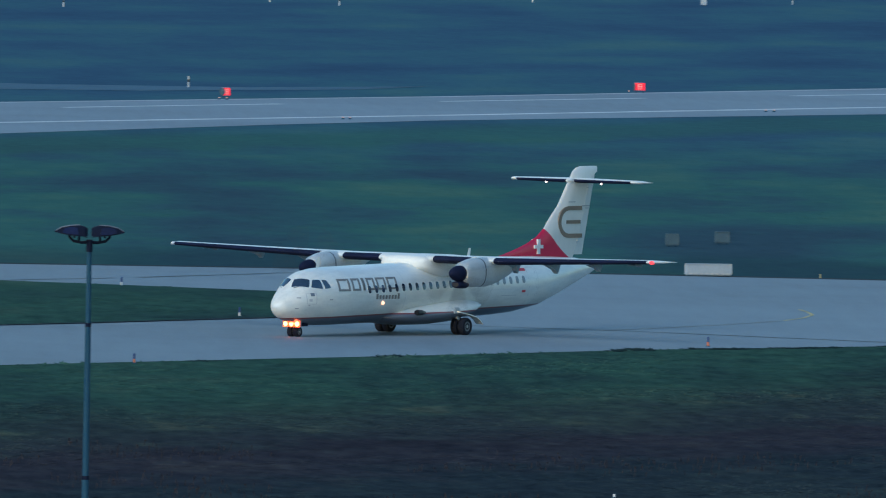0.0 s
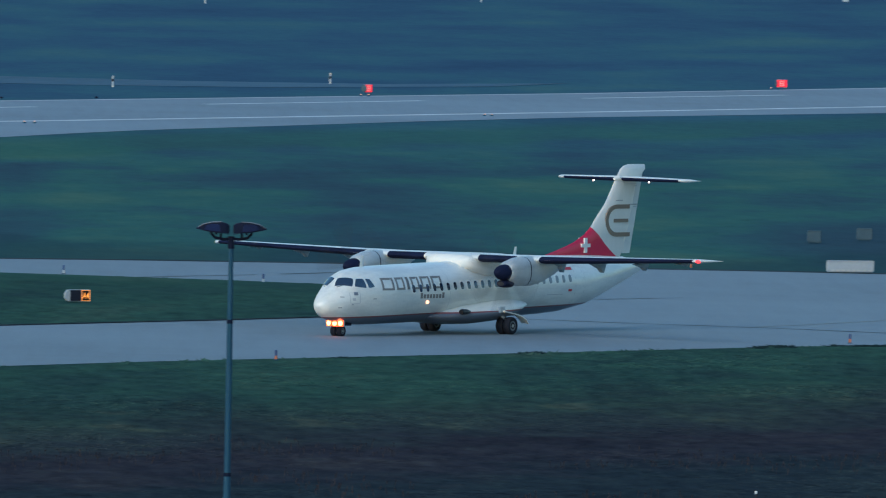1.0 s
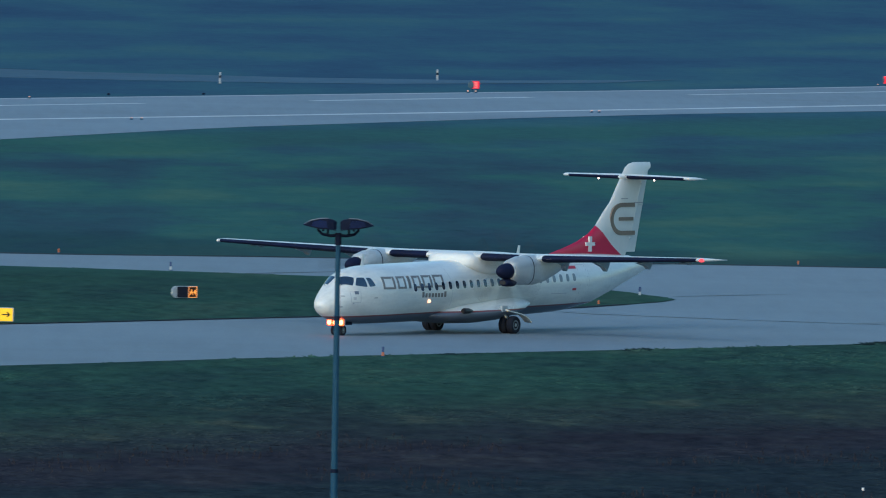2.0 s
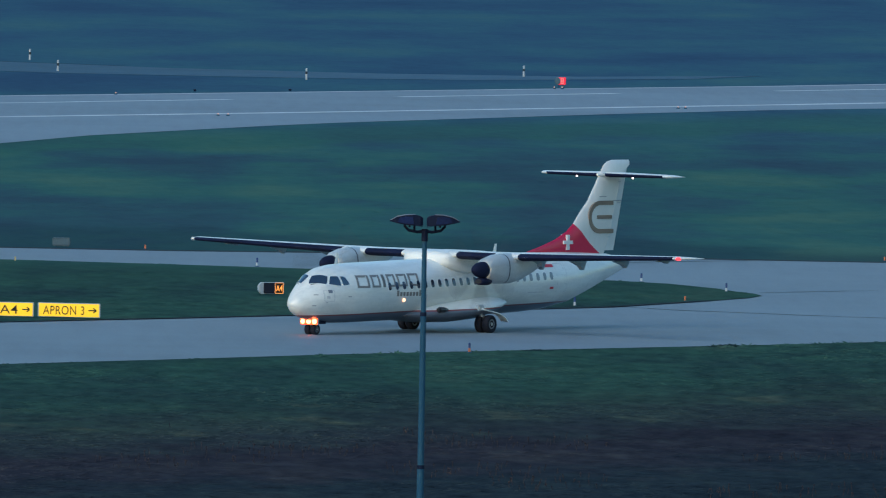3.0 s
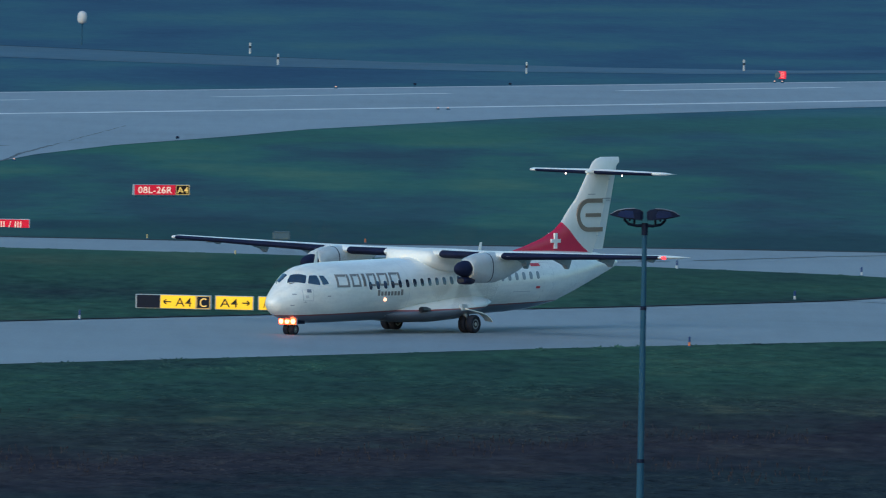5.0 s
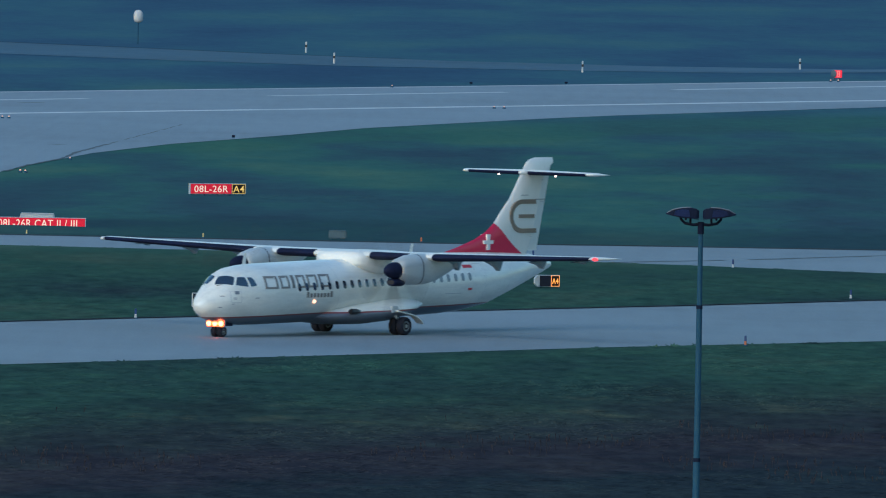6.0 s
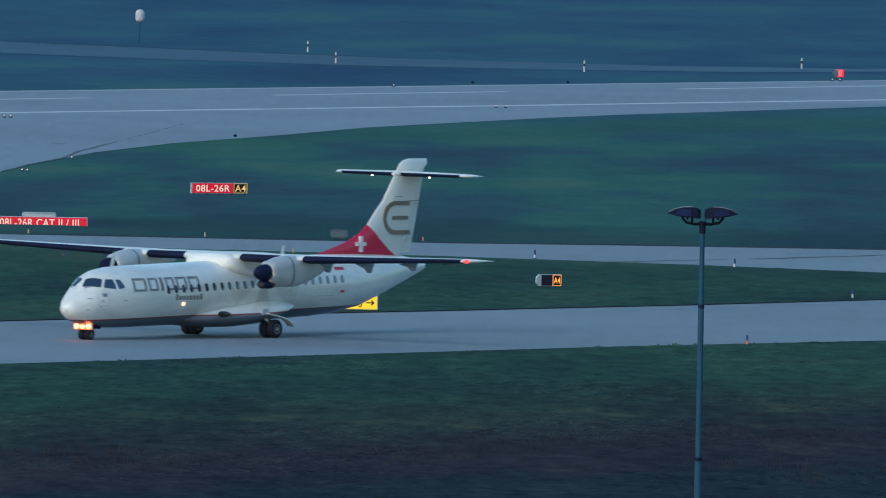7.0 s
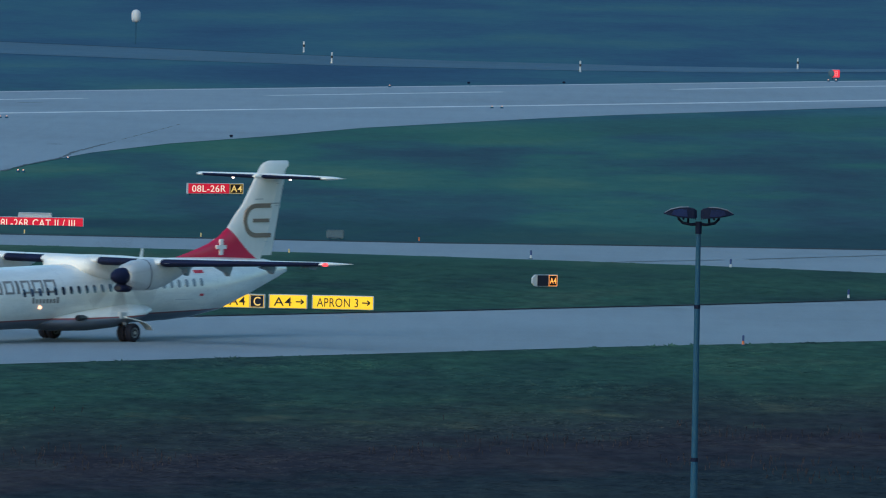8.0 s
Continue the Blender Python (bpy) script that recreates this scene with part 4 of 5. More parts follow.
    # nose gear and its lamps
    leg = part("nose_gear_leg", tube(bmesh.new(), [body_point(1.85, 0, 0.75), body_point(1.95, 0, 0.45), body_point(2.0, 0, 0.25)], [0.07, 0.065, 0.06]), M["steel"], plane, "nose gear leg")
    part("axle", tube(bmesh.new(), [body_point(2.0, -0.26, 0.24), body_point(2.0, 0.26, 0.24)], [0.05, 0.05]), M["steel"], leg)
    for y, z, r in ((-0.30, 0.585, 0.135), (0.01, 0.60, 0.150), (0.32, 0.60, 0.150)):
        square_lamp(1.72, y, z, r, leg)
    part("lamp_bar", box(bmesh.new(), GEAR - 1.86, GEAR - 1.80, -0.36, 0.40, 0.57, 0.66, 0.015), M["steel"], leg)
    for y in (-0.16, 0.16):
        wheels.append((build_wheel(plane, 2.0, y, 0.24, 0.25, "nose_wheel"), 0.24))
    for y in (-0.34, 0.34):
        part("nose_gear_door", box(bmesh.new(), GEAR - 2.55, GEAR - 1.75, y - 0.012, y + 0.012, 0.48, 0.66, 0.008), M["boot"], plane)
    return plane, props, wheels


aircraft, propellers, wheel_list = build_aircraft()


# ---- signs beside the taxiways ----
def arrow(bm, x, z, way, size):
    """A plain arrow in the plane of a sign."""
    y0, y1 = -0.092, -0.080
    t = size * 0.07
    box(bm, x - size * 0.42, x + size * 0.42, y0, y1, z - t, z + t)
    for k in (1, -1):
        a = Vector((x + way * size * 0.45, 0, z))
        b = Vector((x + way * size * 0.12, 0, z + k * size * 0.27))
        d = (b - a).normalized()
        n = Vector((-d.z, 0, d.x)) * t
        rings(bm, [[Vector((p.x, y, p.z)) for p in (a + n, b + n, b - n, a - n)] for y in (y0, y1)])
    return bm


def build_sign(label, x, y, yaw, fields, height=0.57, lift=0.12, cap=False, back="cabinet", size=1.0):
    """fields: (width, face, text material, text, arrow way). x, y: the middle of the foot."""
    root = tagged(new("taxiway_sign"), label, "sign")
    total = sum(f[0] for f in fields)
    h0, h1 = lift, lift + height
    part("housing", box(bmesh.new(), -total / 2 - 0.04, total / 2 + 0.04, -0.065, 0.10, h0 - 0.03, h1 + 0.03, 0.02), M[back], root, "pale metal sign housing")
    if cap:
        part("end_cap", rings(bmesh.new(), [[(-total / 2 - 0.04 - d, y, (h0 + h1) / 2 + k * h) for y, k in ((-0.06, -1), (-0.06, 1), (0.09, 1), (0.09, -1))] for d, h in ((0, 0.31), (0.08, 0.29), (0.20, 0.17), (0.23, 0.12))]), M["cabinet"], root, "white rounded end cap")
    left = -total / 2
    for w, face, ink, text, way in fields:
        panel = part("panel", box(bmesh.new(), left + 0.012, left + w - 0.012, -0.078, -0.066, h0, h1, 0.004), M[face], root)
        mid = left + w / 2
        base = (h0 + h1) / 2 - (0.195 if w > 0.6 else 0.155)
        shift = -way * 0.24 if way else 0
        if text:
            words(text, 0.55 if w > 0.6 else 0.44, M[ink], panel, mid + shift, base, width=(0.30 if len(text) == 1 else w * 0.84 - 0.06) if not way else (w - 0.86))
        if way:
            part("arrow", arrow(bmesh.new(), mid + way * (w / 2 - 0.32), (h0 + h1) / 2, way, 0.40), M[ink], panel)
        left += w
    n = max(2, int(total / 0.9) + 1)
    for k in range(n):
        lx = -total / 2 + 0.15 + (total - 0.3) * k / (n - 1)
        part("leg", tube(bmesh.new(), [(lx, 0.02, 0.0), (lx, 0.02, h0)], [0.035, 0.035], 8), M["mast"], root)
    root.matrix_basis = pose(x, y, 0, 0, 0, yaw) @ Matrix.Diagonal((size, size, size, 1))
    return root


def framed(root, x0, x1, z0, z1, material):
    """A thin luminous border on a sign's face."""
    bm = bmesh.new()
    for a, b, c, d in ((x0, x1, z0, z0 + 0.02), (x0, x1, z1 - 0.02, z1), (x0, x0 + 0.02, z0, z1), (x1 - 0.02, x1, z0, z1)):
        box(bm, a, b, -0.088, -0.077, c, d)
    return part("border", bm, M[material], root)


s1 = build_sign("yellow and black direction sign with arrow to the side", -9.36, 885.6, 0, [(1.06, "sign_black", "sign_black", "", 0), (1.58, "sign_yellow", "sign_text_black", "A4", -1), (0.66, "sign_black", "sign_text_yellow", "C", 0)])
framed(s1, 1.02, 1.62, 0.13, 0.68, "sign_text_yellow")
build_sign("yellow direction sign with black legend and arrow", -6.66, 885.9, 0, [(1.66, "sign_yellow", "sign_text_black", "A4", 1)])
build_sign("long yellow apron direction sign with arrow", -4.22, 886.2, 0, [(2.70, "sign_yellow", "sign_text_black", "APRON 3", 1)])
s4 = build_sign("black location sign with glowing orange legend", 5.05, 926.1, 30, [(0.70, "sign_black", "sign_black", "", 0), (0.52, "sign_dark", "sign_text_orange", "A4", 0)], cap=True, size=0.88)
framed(s4, 0.10, 0.60, 0.12, 0.69, "sign_text_orange")
s5 = build_sign("red runway holding sign with white legend", -12.13, 1072.9, 32, [(2.82, "sign_red", "sign_text_white", "08L-26R", 0), (0.96, "sign_dark", "sign_text_yellow", "A4", 0)], size=0.92)
framed(s5, 0.96, 1.86, 0.13, 0.68, "sign_text_yellow")
build_sign("long red runway holding sign behind the grass", -20.4, 1003.9, 12, [(4.9, "sign_red", "sign_text_white", "08L-26R CAT II / III", 0)], height=0.54, lift=0.0)


# ---- sign backs and cabinets ----
def build_back(label, x, y, yaw, width, height, material, slots=0, lift=0.06):
    """A sign seen from behind: a rounded housing on short legs."""
    root = tagged(new("sign_back"), label, "sign")
    part("housing", box(bmesh.new(), -width / 2, width / 2, -0.12, 0.12, lift, lift + height, 0.05), M[material], root)
    part("top_lip", box(bmesh.new(), -width / 2 + 0.03, width / 2 - 0.03, -0.14, 0.14, lift + height - 0.04, lift + height + 0.01, 0.01), M[material], root)
    for k in range(slots):
        x0 = -width / 2 + 0.12 + (width - 0.24) * (k + 0.15) / slots
        part("vent", box(bmesh.new(), x0, x0 + (width - 0.24) * 0.7 / slots, -0.128, -0.115, lift + 0.04, lift + 0.13), M["panel_line"], root)
    for k in (-1, 1):
        part("leg", tube(bmesh.new(), [(k * (width / 2 - 0.2), 0, 0), (k * (width / 2 - 0.2), 0, lift + 0.01)], [0.04, 0.04], 8), M["mast"], root)
    root.matrix_basis = pose(x, y, 0, 0, 0, yaw)
    return root


build_back("pale grey back of a taxiway sign", 44.25, 1001.3, 20, 2.55, 0.58, "cabinet", 8)
build_back("weathered dark grey sign back in the grass", 44.65, 1054.5, 10, 0.75, 0.62, "cabinet_dim")
build_back("weathered dark grey sign back in the grass", 47.6, 1061.0, 10, 0.85, 0.62, "cabinet_dim")
build_back("low dull grey cabinet beside the taxiway", -5.2, 996.0, 0, 0.90, 0.42, "cabinet_dim")
build_back("pale grey back of a sign behind the holding sign", -20.65, 1016.0, 0, 1.75, 0.42, "cabinet", 0, 0.02)
build_back("far pale equipment cabinet", 82.4, 1888, 0, 0.60, 0.9, "cabinet")


def build_distance_marker(x, y, yaw):
    root = tagged(new("runway_marker"), "glowing red runway marker board with pale symbol", "sign", "runway markers")
    part("housing", box(bmesh.new(), -0.43, 0.43, -0.07, 0.12, 0.22, 0.86, 0.04), M["cabinet"], root)
    part("end_cap", disc(bmesh.new(), (-0.45, 0.02, 0.54), (-1, 0, 0), [(0, 0.31), (0.05, 0.29), (0.08, 0.15)], 18), M["cabinet_dim"], root, "dull rounded end cap")
    face = part("panel", box(bmesh.new(), -0.44, 0.44, -0.084, -0.07, 0.24, 0.84, 0.004), M["marker_red"], root, "luminous red face")
    bm = bmesh.new()
    for a, b, c, d in ((-0.18, 0.18, 0.70, 0.76), (-0.18, 0.18, 0.51, 0.57), (-0.18, 0.18, 0.32, 0.38), (-0.18, -0.11, 0.32, 0.76), (0.11, 0.18, 0.32, 0.76)):
        box(bm, a, b, -0.096, -0.084, c, d)
    part("symbol", bm, M["marker_pale"], face, "pale plain bars")
    for k in (-0.3, 0.3):
        part("leg", tube(bmesh.new(), [(k, 0.02, 0), (k, 0.02, 0.23)], [0.035, 0.035], 8), M["mast"], root)
    root.matrix_basis = pose(x, y, 0, 0, 0, yaw) @ Matrix.Diagonal((0.88, 0.88, 0.88, 1))
    return root


build_distance_marker(27.85, 1412.0, 48)
build_distance_marker(59.3, 1463.5, 12)


# a low grassy bank before the long holding sign
bm = bmesh.new()
rings(bm, [[(x, 999.8 + dy, 0.30 * h * k - 0.02) for dy, h in ((-3.0, 0), (-1.4, 0.75), (0, 1), (1.2, 0.8), (2.4, 0))] for x, k in ((-60, 0.5), (-40, 0.9), (-30, 1), (-24, 0.95), (-19, 1), (-16.5, 0.85), (-14, 0.3), (-12.5, 0.05))])
tagged(part("bank", bm, M["grass"], smooth=True), "low grassy bank before the holding sign", "bank", kind="structure")


# ---- posts, edge markers, runway lights ----
def build_post():
    root = tagged(new("marker_post"), "slim white marker post with a black band", "post", "marker posts")
    part("shaft", tube(bmesh.new(), [(0, 0, 0), (0, 0, 0.40)], [0.075, 0.07], 10), M["post_white"], root)
    part("band", tube(bmesh.new(), [(0, 0, 0.40), (0, 0, 0.58)], [0.072, 0.072], 10), M["black"], root, "black band")
    part("cap", tube(bmesh.new(), [(0, 0, 0.58), (0, 0, 0.78), (0, 0, 0.82)], [0.07, 0.07, 0.03], 10), M["post_white"], root)
    return root


post = build_post()
POSTS = [(25.8, 1447.6), (9.8, 1420.2), (-10.3, 1468.9), (-8.0, 1430.1), (20.6, 1799), (40.4, 1852), (46.6, 1841), (66, 1884), (91.8, 1908)]
post.matrix_basis = pose(*POSTS[0], 0)
for p in POSTS[1:]:
    copy_thing(post, pose(*p, 0))


def build_edge_marker(base, label):
    root = tagged(new("edge_marker"), label, "marker", "taxiway edge markers")
    part("foot", tube(bmesh.new(), [(0, 0, 0), (0, 0, 0.03), (0, 0, 0.05)], [0.13, 0.12, 0.07], 12), M["mast"], root)
    part("lower_sleeve", tube(bmesh.new(), [(0, 0, 0.05), (0, 0, 0.24)], [0.07, 0.06], 10), M[base], root)
    part("upper_sleeve", tube(bmesh.new(), [(0, 0, 0.24), (0, 0, 0.50), (0, 0, 0.53)], [0.06, 0.06, 0.04], 10), M["blue"], root, "blue reflective sleeve")
    return root


def build_stake(colour, label):
    root = tagged(new("edge_stake"), label, "marker", "edge stakes")
    part("stake", tube(bmesh.new(), [(0, 0, 0), (0, 0, 0.25), (0, 0, 0.28)], [0.05, 0.048, 0.03], 10), M[colour], root)
    part("foot", tube(bmesh.new(), [(0, 0, 0), (0, 0, 0.04)], [0.11, 0.08], 10), M["mast"], root)
    return root


for make, kind, label, places in (
        (build_edge_marker, "marker_orange", "blue taxiway edge marker on an orange base", [(13.15, 853.6), (39.5, 892.5)]),
        (build_edge_marker, "post_white", "blue taxiway edge marker on a white base", [(19.0, 920.2), (26.75, 946.8), (14.15, 963.5), (4.5, 970.6), (23.0, 959.4), (-13.3, 870.6)]),
        (build_stake, "marker_yellow", "short yellow edge stake", [(49.9, 1001.5), (-7.3, 970.6), (-11.9, 994.2), (-20.7, 993.1)]),
        (build_stake, "marker_orange", "short orange edge stake", [(24.4, 931.6), (-1.0, 995.4), (36.3, 1003.3)])):
    first = make(kind, label)
    first.matrix_basis = pose(*places[0], 0.012) @ Matrix.Diagonal((0.82, 0.82, 0.82, 1))
    for p in places[1:]:
        copy_thing(first, pose(*p, 0.012))


def build_runway_light():
    root = tagged(new("runway_light"), "low runway edge light glowing faintly", "light", "runway lights")
    part("base", tube(bmesh.new(), [(0, 0, 0), (0, 0, 0.10), (0, 0, 0.14)], [0.16, 0.14, 0.08], 12), M["mast"], root)
    part("lens", disc(bmesh.new(), (0, 0, 0.14), (0, 0, 1), [(0, 0.06), (0.06, 0.06), (0.09, 0.03)], 12), M["lens_warm"], root, "glowing lens")
    return root


light = build_runway_light()
LIGHTS = [(34.6, 1350.3), (65.9, 1405.3), (3.25, 1297.5), (3.9, 1297.9), (35.1, 1350.7), (66.5, 1405.7), (-3.6, 1355), (27.25, 1406.2), (27.8, 1406.6), (58.5, 1463), (-27.1, 1239.4), (-27.5, 1239.0), (-21.4, 1141.2), (-23.6, 1111.2), (-23.3, 1110.8)]
light.matrix_basis = pose(*LIGHTS[0], 0.02) @ Matrix.Diagonal((0.72, 0.72, 0.72, 1))
for p in LIGHTS[1:]:
    copy_thing(light, pose(*p, 0.02))

def build_fixture():
    root = tagged(new("runway_fixture"), "small dark equipment box beside the runway", "fixture", "runway fixtures")
    part("case", box(bmesh.new(), -0.11, 0.11, -0.10, 0.10, 0.04, 0.16, 0.03), M["lamp_case"], root)
    part("foot", box(bmesh.new(), -0.10, 0.10, -0.08, 0.08, 0.0, 0.05, 0.01), M["mast"], root)
    return root


fixture = build_fixture()
FIXTURES = [(8.4, 1378.5), (1.8, 1370.5), (-12.7, 1202.5)]
fixture.matrix_basis = pose(*FIXTURES[0], 0.02)
for p in FIXTURES[1:]:
    copy_thing(fixture, pose(*p, 0.02))

peg = tagged(new("ground_peg"), "tiny white survey peg in the rough grass", "peg")
part("peg", tube(bmesh.new(), [(0, 0, 0), (0, 0, 0.12), (0, 0, 0.14)], [0.05, 0.045, 0.02], 8), M["emblem_white"], peg)
part("collar", tube(bmesh.new(), [(0, 0, 0.0), (0, 0, 0.03)], [0.07, 0.06], 8), M["mast"], peg)
peg.matrix_basis = pose(28.65, 721.44, 0)

# the pale ball on a pole
ball = tagged(new("ball_marker"), "pale ball on a slim pole in the meadow", "marker")
part("pole", tube(bmesh.new(), [(0, 0, 0), (0, 0, 1.7)], [0.05, 0.045], 10), M["mast"], ball)
part("ball", disc(bmesh.new(), (0, 0, 1.62), (0, 0, 1), [(0, 0.1), (0.06, 0.26), (0.2, 0.34), (0.5, 0.36), (0.75, 0.33), (0.9, 0.2), (0.95, 0.06)], 20), M["post_white"], ball, "pale rounded ball", True)
ball.matrix_basis = pose(-23.0, 1486, 0)


# ---- the floodlight mast on the near side of the meadow ----
def build_mast():
    root = tagged(new("floodlight_mast"), "tall grey steel mast with twin dark floodlights", "lamp mast")
    part("lower_tube", tube(bmesh.new(), [(0, 0, 0), (0, 0, 4.2), (0, 0, 8.34)], [0.115, 0.105, 0.092], 20), M["mast"], root, smooth=True)
    part("middle_tube", tube(bmesh.new(), [(0, 0, 8.34), (0, 0, 12.34)], [0.084, 0.077], 20), M["mast"], root, smooth=True)
    part("upper_tube", tube(bmesh.new(), [(0, 0, 12.34), (0, 0, 14.45)], [0.070, 0.062], 20), M["mast"], root, smooth=True)
    for z, r in ((8.34, 0.098), (12.34, 0.083)):
        part("joint_collar", tube(bmesh.new(), [(0, 0, z - 0.06), (0, 0, z + 0.04)], [r, r], 20), M["lamp_case"], root, "dark joint collar")
    part("base_flange", tube(bmesh.new(), [(0, 0, 0), (0, 0, 0.05)], [0.22, 0.22], 20), M["mast"], root)
    part("head_sleeve", tube(bmesh.new(), [(0, 0, 14.24), (0, 0, 14.56)], [0.085, 0.085], 16), M["lamp_case"], root)
    for s in (1, -1):
        part("bracket", tube(bmesh.new(), [(0, 0, 14.50), (0.20 * s, 0, 14.48), (0.42 * s, 0, 14.52), (0.52 * s, 0, 14.62), (0.54 * s, 0, 14.74)], [0.045, 0.04, 0.038, 0.036, 0.034], 10), M["lamp_case"], root)
        bm = bmesh.new()
        rings(bm, [[Vector((s * x, y * w, z)) for y in (-1, 1) for z in ((z0, z1) if y < 0 else (z1, z0))] for x, w, z0, z1 in ((0.05, 0.22, 14.66, 14.85), (0.12, 0.27, 14.64, 14.90), (0.30, 0.30, 14.65, 14.94), (0.50, 0.30, 14.665, 14.93), (0.74, 0.28, 14.71, 14.875), (0.88, 0.24, 14.745, 14.79), (0.92, 0.20, 14.755, 14.77))])
        head = part("floodlight", bm, M["lamp_case"], root, "dark tapered floodlight head")
        bm = bmesh.new()
        rings(bm, [[Vector((s * x, y, z)) for x, z in ((0.28, 14.69), (0.52, 14.70), (0.72, 14.74), (0.66, 14.855), (0.50, 14.89), (0.32, 14.87))] for y in (-0.318, -0.302)])
        part("visor", bm, M["lamp_glass"], head, "bluish front glass")
        # skylight on the head's top edge, modelled as a pale strip
        part("rim", tube(bmesh.new(), [(0.26 * s, -0.30, 14.945), (0.50 * s, -0.305, 14.935), (0.74 * s, -0.285, 14.88), (0.89 * s, -0.24, 14.79)], [0.012, 0.016, 0.014, 0.010], 6), M["lamp_rim"], head, "pale strip drawn for the lit top edge")
        for fx in (0.07, 0.12, 0.17):
            part("cooling_fin", box(bmesh.new(), min(s * fx, s * (fx + 0.018)), max(s * fx, s * (fx + 0.018)), -0.20, 0.20, 14.585 + fx * 0.25, 14.66, 0.004), M["lamp_case"], head)
        part("hinge", tube(bmesh.new(), [(0.40 * s, -0.2, 14.63), (0.40 * s, 0.2, 14.63)], [0.03, 0.03], 8), M["lamp_case"], head)
        part("bracket", tube(bmesh.new(), [(0.28 * s, 0, 14.49), (0.27 * s, 0, 14.66)], [0.03, 0.03], 8), M["lamp_case"], root)
    root.matrix_basis = pose(6.85, 520, 0, 0, -0.3, 0)
    return root


mast = build_mast()


# ---- grass ----
def inside(points, x, y):
    odd = np.zeros(x.shape, bool)
    for (x0, y0), (x1, y1) in zip(points, points[1:] + points[:1]):
        cross = ((y0 > y) != (y1 > y)) & (x < (x1 - x0) * (y - y0) / ((y1 - y0) or 1e-9) + x0)
        odd ^= cross
    return odd


def build_grass(name, label, count, y0, y1, keep, height, z, seed, leaf="blades"):
    """Many small tufts of a few leaning blades each."""
    rng = np.random.default_rng(seed)
    y = rng.uniform(y0, y1, count)
    x = y * np.tan(np.radians(rng.uniform(-1.42, 3.2, count)))
    ok = keep(x, y)
    x, y = x[ok], y[ok]
    n, blades = len(x), 5
    lush = np.array([0.55 + 0.9 * noise.noise((a * 0.08, b * 0.05, 3.0)) for a, b in zip(x, y)]).clip(0.25, 1.3)
    h = height * lush * rng.uniform(0.5, 1.3, n)
    ang = rng.uniform(0.08, 0.92, (n, blades)) * math.pi
    spread = rng.uniform(0.05, 0.20, (n, blades))
    bx = x[:, None] + np.cos(ang) * spread
    by = y[:, None] + np.sin(ang) * spread
    wide = rng.uniform(0.05, 0.13, (n, blades))
    reach = rng.uniform(0.15, 0.40, (n, blades))
    top = h[:, None] * rng.uniform(0.5, 1.2, (n, blades))
    zero = np.full((n, blades), z + 0.004)
    a = np.stack([bx + wide * np.sin(ang), by - wide * np.cos(ang), zero], -1)
    b = np.stack([bx - wide * np.sin(ang), by + wide * np.cos(ang), zero], -1)
    c = np.stack([bx + np.cos(ang) * reach, by + np.sin(ang) * reach, z + top], -1)
    verts = np.stack([a, b, c], 2).reshape(-1, 3)
    me = bpy.data.meshes.new(name)
    faces = np.arange(len(verts)).reshape(-1, 3)
    me.from_pydata(verts.tolist(), [], faces.tolist())
    me.materials.append(M[leaf])
    return tagged(new(name, me), label, "grass", kind="stuff")


near_x = [p[0] for p in NEAR_EDGE]
near_y = [p[1] for p in NEAR_EDGE]
build_grass("near_grass", "rough dark meadow grass and weeds before the taxiway", 34000, 680, 925, lambda x, y: y < np.interp(x, near_x, near_y) - 0.3, 0.055, 0.0, 1)
build_grass("island_grass", "short mown grass on the island", 8000, 855, 978, lambda x, y: inside(ISLAND, x, y), 0.03, 0.04, 2)
run_x = [p[0] for p in RUNWAY_NEAR]
run_y = [p[1] for p in RUNWAY_NEAR]
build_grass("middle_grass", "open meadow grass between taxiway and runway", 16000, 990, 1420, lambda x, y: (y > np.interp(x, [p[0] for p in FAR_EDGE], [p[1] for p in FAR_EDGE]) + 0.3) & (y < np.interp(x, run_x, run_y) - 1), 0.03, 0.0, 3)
build_grass("edge_grass", "uneven tufts along the taxiway edge", 5000, 800, 925, lambda x, y: (y < np.interp(x, near_x, near_y)) & (y > np.interp(x, near_x, near_y) - 2.5), 0.15, 0.0, 4)


def in_clumps(x, y):
    """Loose clumps right at the taxiway's near edge, denser where the meadow lies further off."""
    gap = np.interp(x, near_x, near_y) - y
    rough = np.array([noise.noise((a * 0.55, b * 0.06, 9.0)) for a, b in zip(x, y)])
    return (gap > -0.25) & (gap < 1.6) & (rough > np.where(x > 24, 0.05, 0.5))


build_grass("edge_clumps", "dark overgrown clumps along the taxiway edge", 90000, 800, 935, in_clumps, 0.15, 0.0, 5, "clump_leaf")


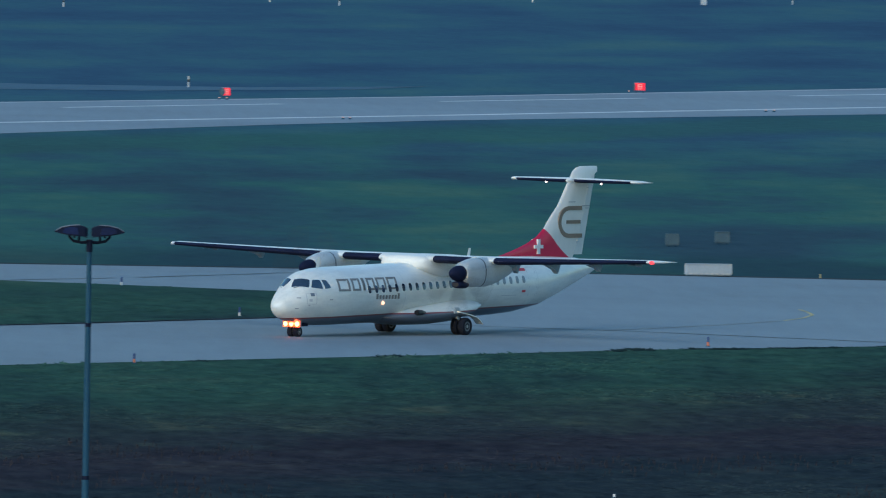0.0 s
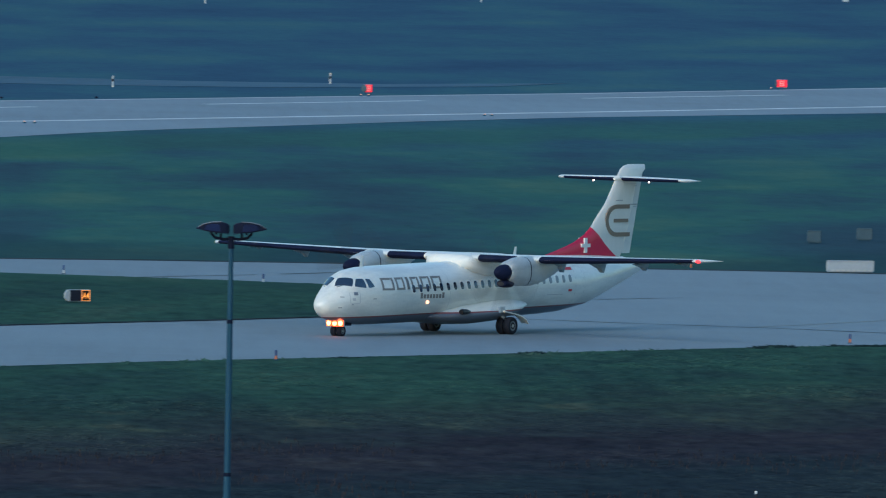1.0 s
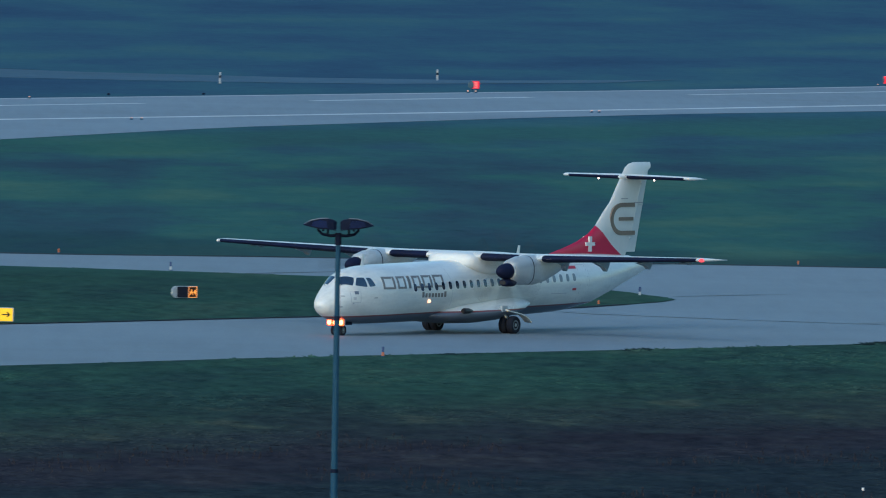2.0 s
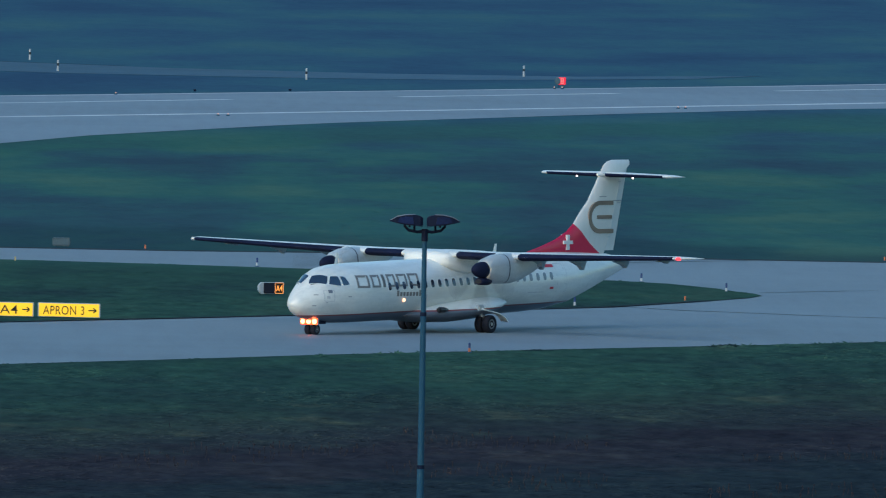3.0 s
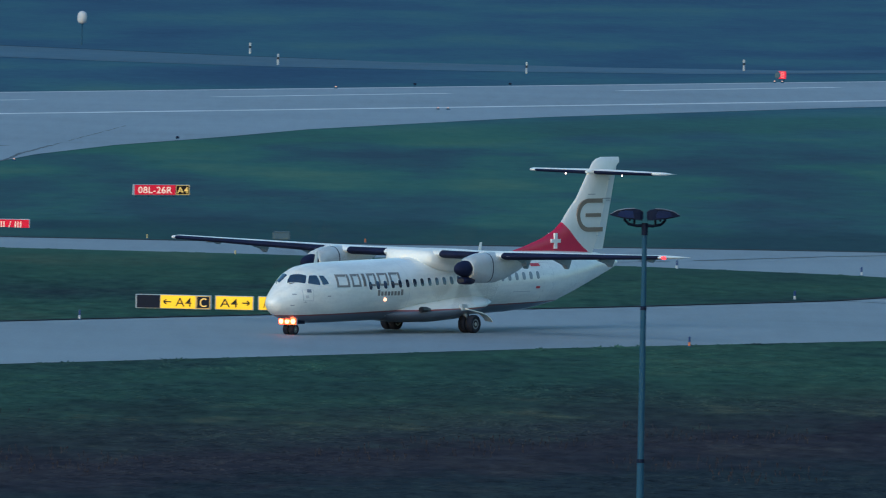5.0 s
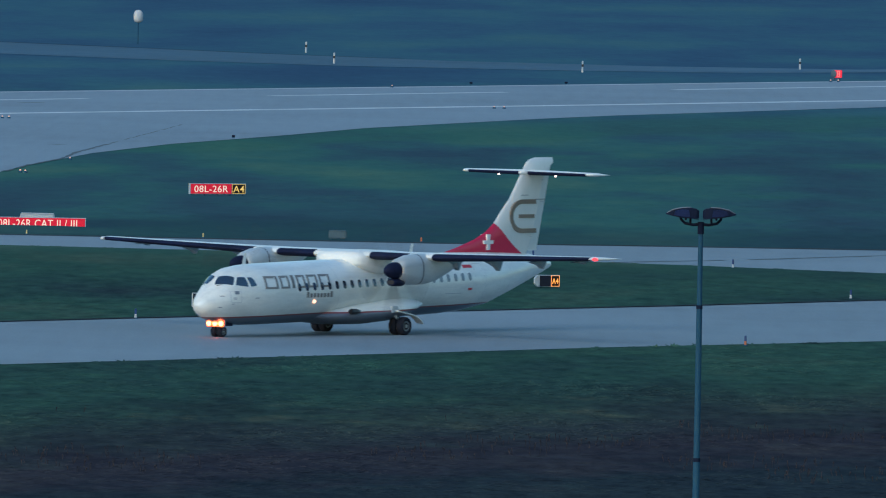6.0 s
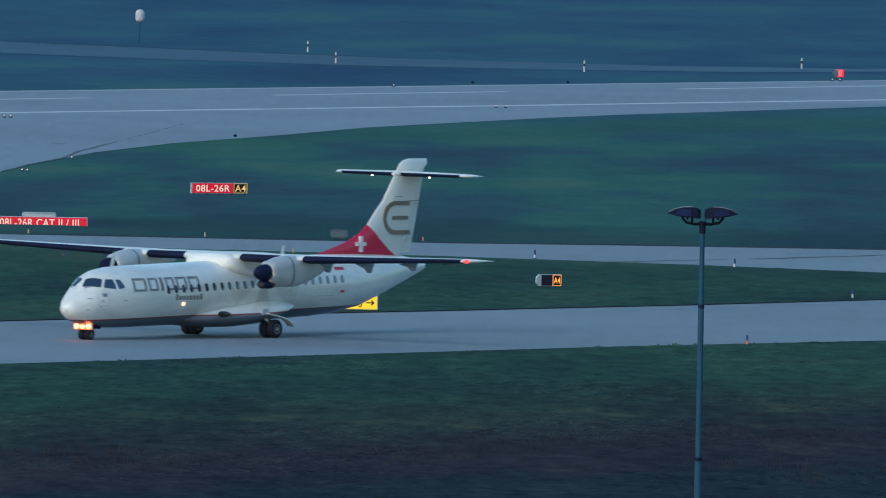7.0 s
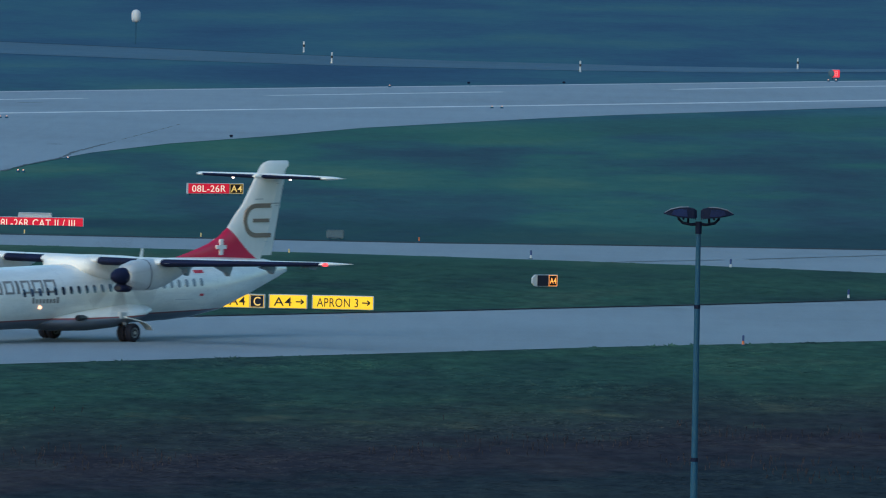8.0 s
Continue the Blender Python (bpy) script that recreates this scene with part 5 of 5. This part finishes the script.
def build_weeds():
    """Dry stems with small seed heads, in loose drifts on the rough strip."""
    rng = np.random.default_rng(7)
    bm = bmesh.new()
    made = 0
    while made < 700:
        y = rng.uniform(705, 762)
        x = y * math.tan(radians(rng.uniform(-1.42, 3.2)))
        if noise.noise((x * 0.12, y * 0.05, 8.0)) < 0.08:
            continue
        made += 1
        h, lean = rng.uniform(0.10, 0.26), rng.uniform(-0.06, 0.06)
        tip = Vector((x + lean, y, h))
        w = 0.012
        q = [bm.verts.new(p) for p in ((x - w, y, 0), (x + w, y, 0), (tip.x + w, y, h), (tip.x - w, y, h))]
        bm.faces.new(q)
        r = rng.uniform(0.02, 0.04)
        top = [bm.verts.new((tip.x + r * math.cos(k * math.tau / 5), y + r * math.sin(k * math.tau / 5), h + r * 0.4 * (k % 2))) for k in range(5)]
        peak = bm.verts.new((tip.x, y, h + r * 1.6))
        foot = bm.verts.new((tip.x, y, h - r))
        for k in range(5):
            bm.faces.new((top[k], top[(k + 1) % 5], peak))
            bm.faces.new((top[(k + 1) % 5], top[k], foot))
    return tagged(part("weeds", bm, M["stem"]), "dry reddish-brown weed stems in the rough meadow", "weeds", kind="stuff")


build_weeds()

# ---- motion ----
HEADING = 55.44
START = Vector((6.807, 873.172))
AHEAD = Vector((-math.cos(radians(HEADING)), -math.sin(radians(HEADING))))


def rolled(t):
    """Metres along the taxiway at t seconds."""
    return -35.566 + 7.6884 * t + 0.35322 * t ** 2 - 0.036337 * t ** 3 + 0.0019556 * t ** 4


def motions():
    rows = []
    for k in range(17):
        p = START + AHEAD * rolled(k * 0.5)
        rows.append((k * 0.5, pose(p.x, p.y, 0.0, 0, 0, 180 + HEADING)))
    walk(aircraft, rows)
    for ob, radius in wheel_list:
        at = ob.location.copy()
        walk(ob, [(k / 30, pose(at.x, at.y, at.z, 0, math.degrees((rolled(k / 30) - rolled(0)) / radius), 0)) for k in range(241)])
    for n, ob in enumerate(propellers):
        at = ob.location.copy()
        walk(ob, [(k / 30, pose(at.x, at.y, at.z, 88.0 * k + 20 * n, 0, 0)) for k in range(241)])


motions()
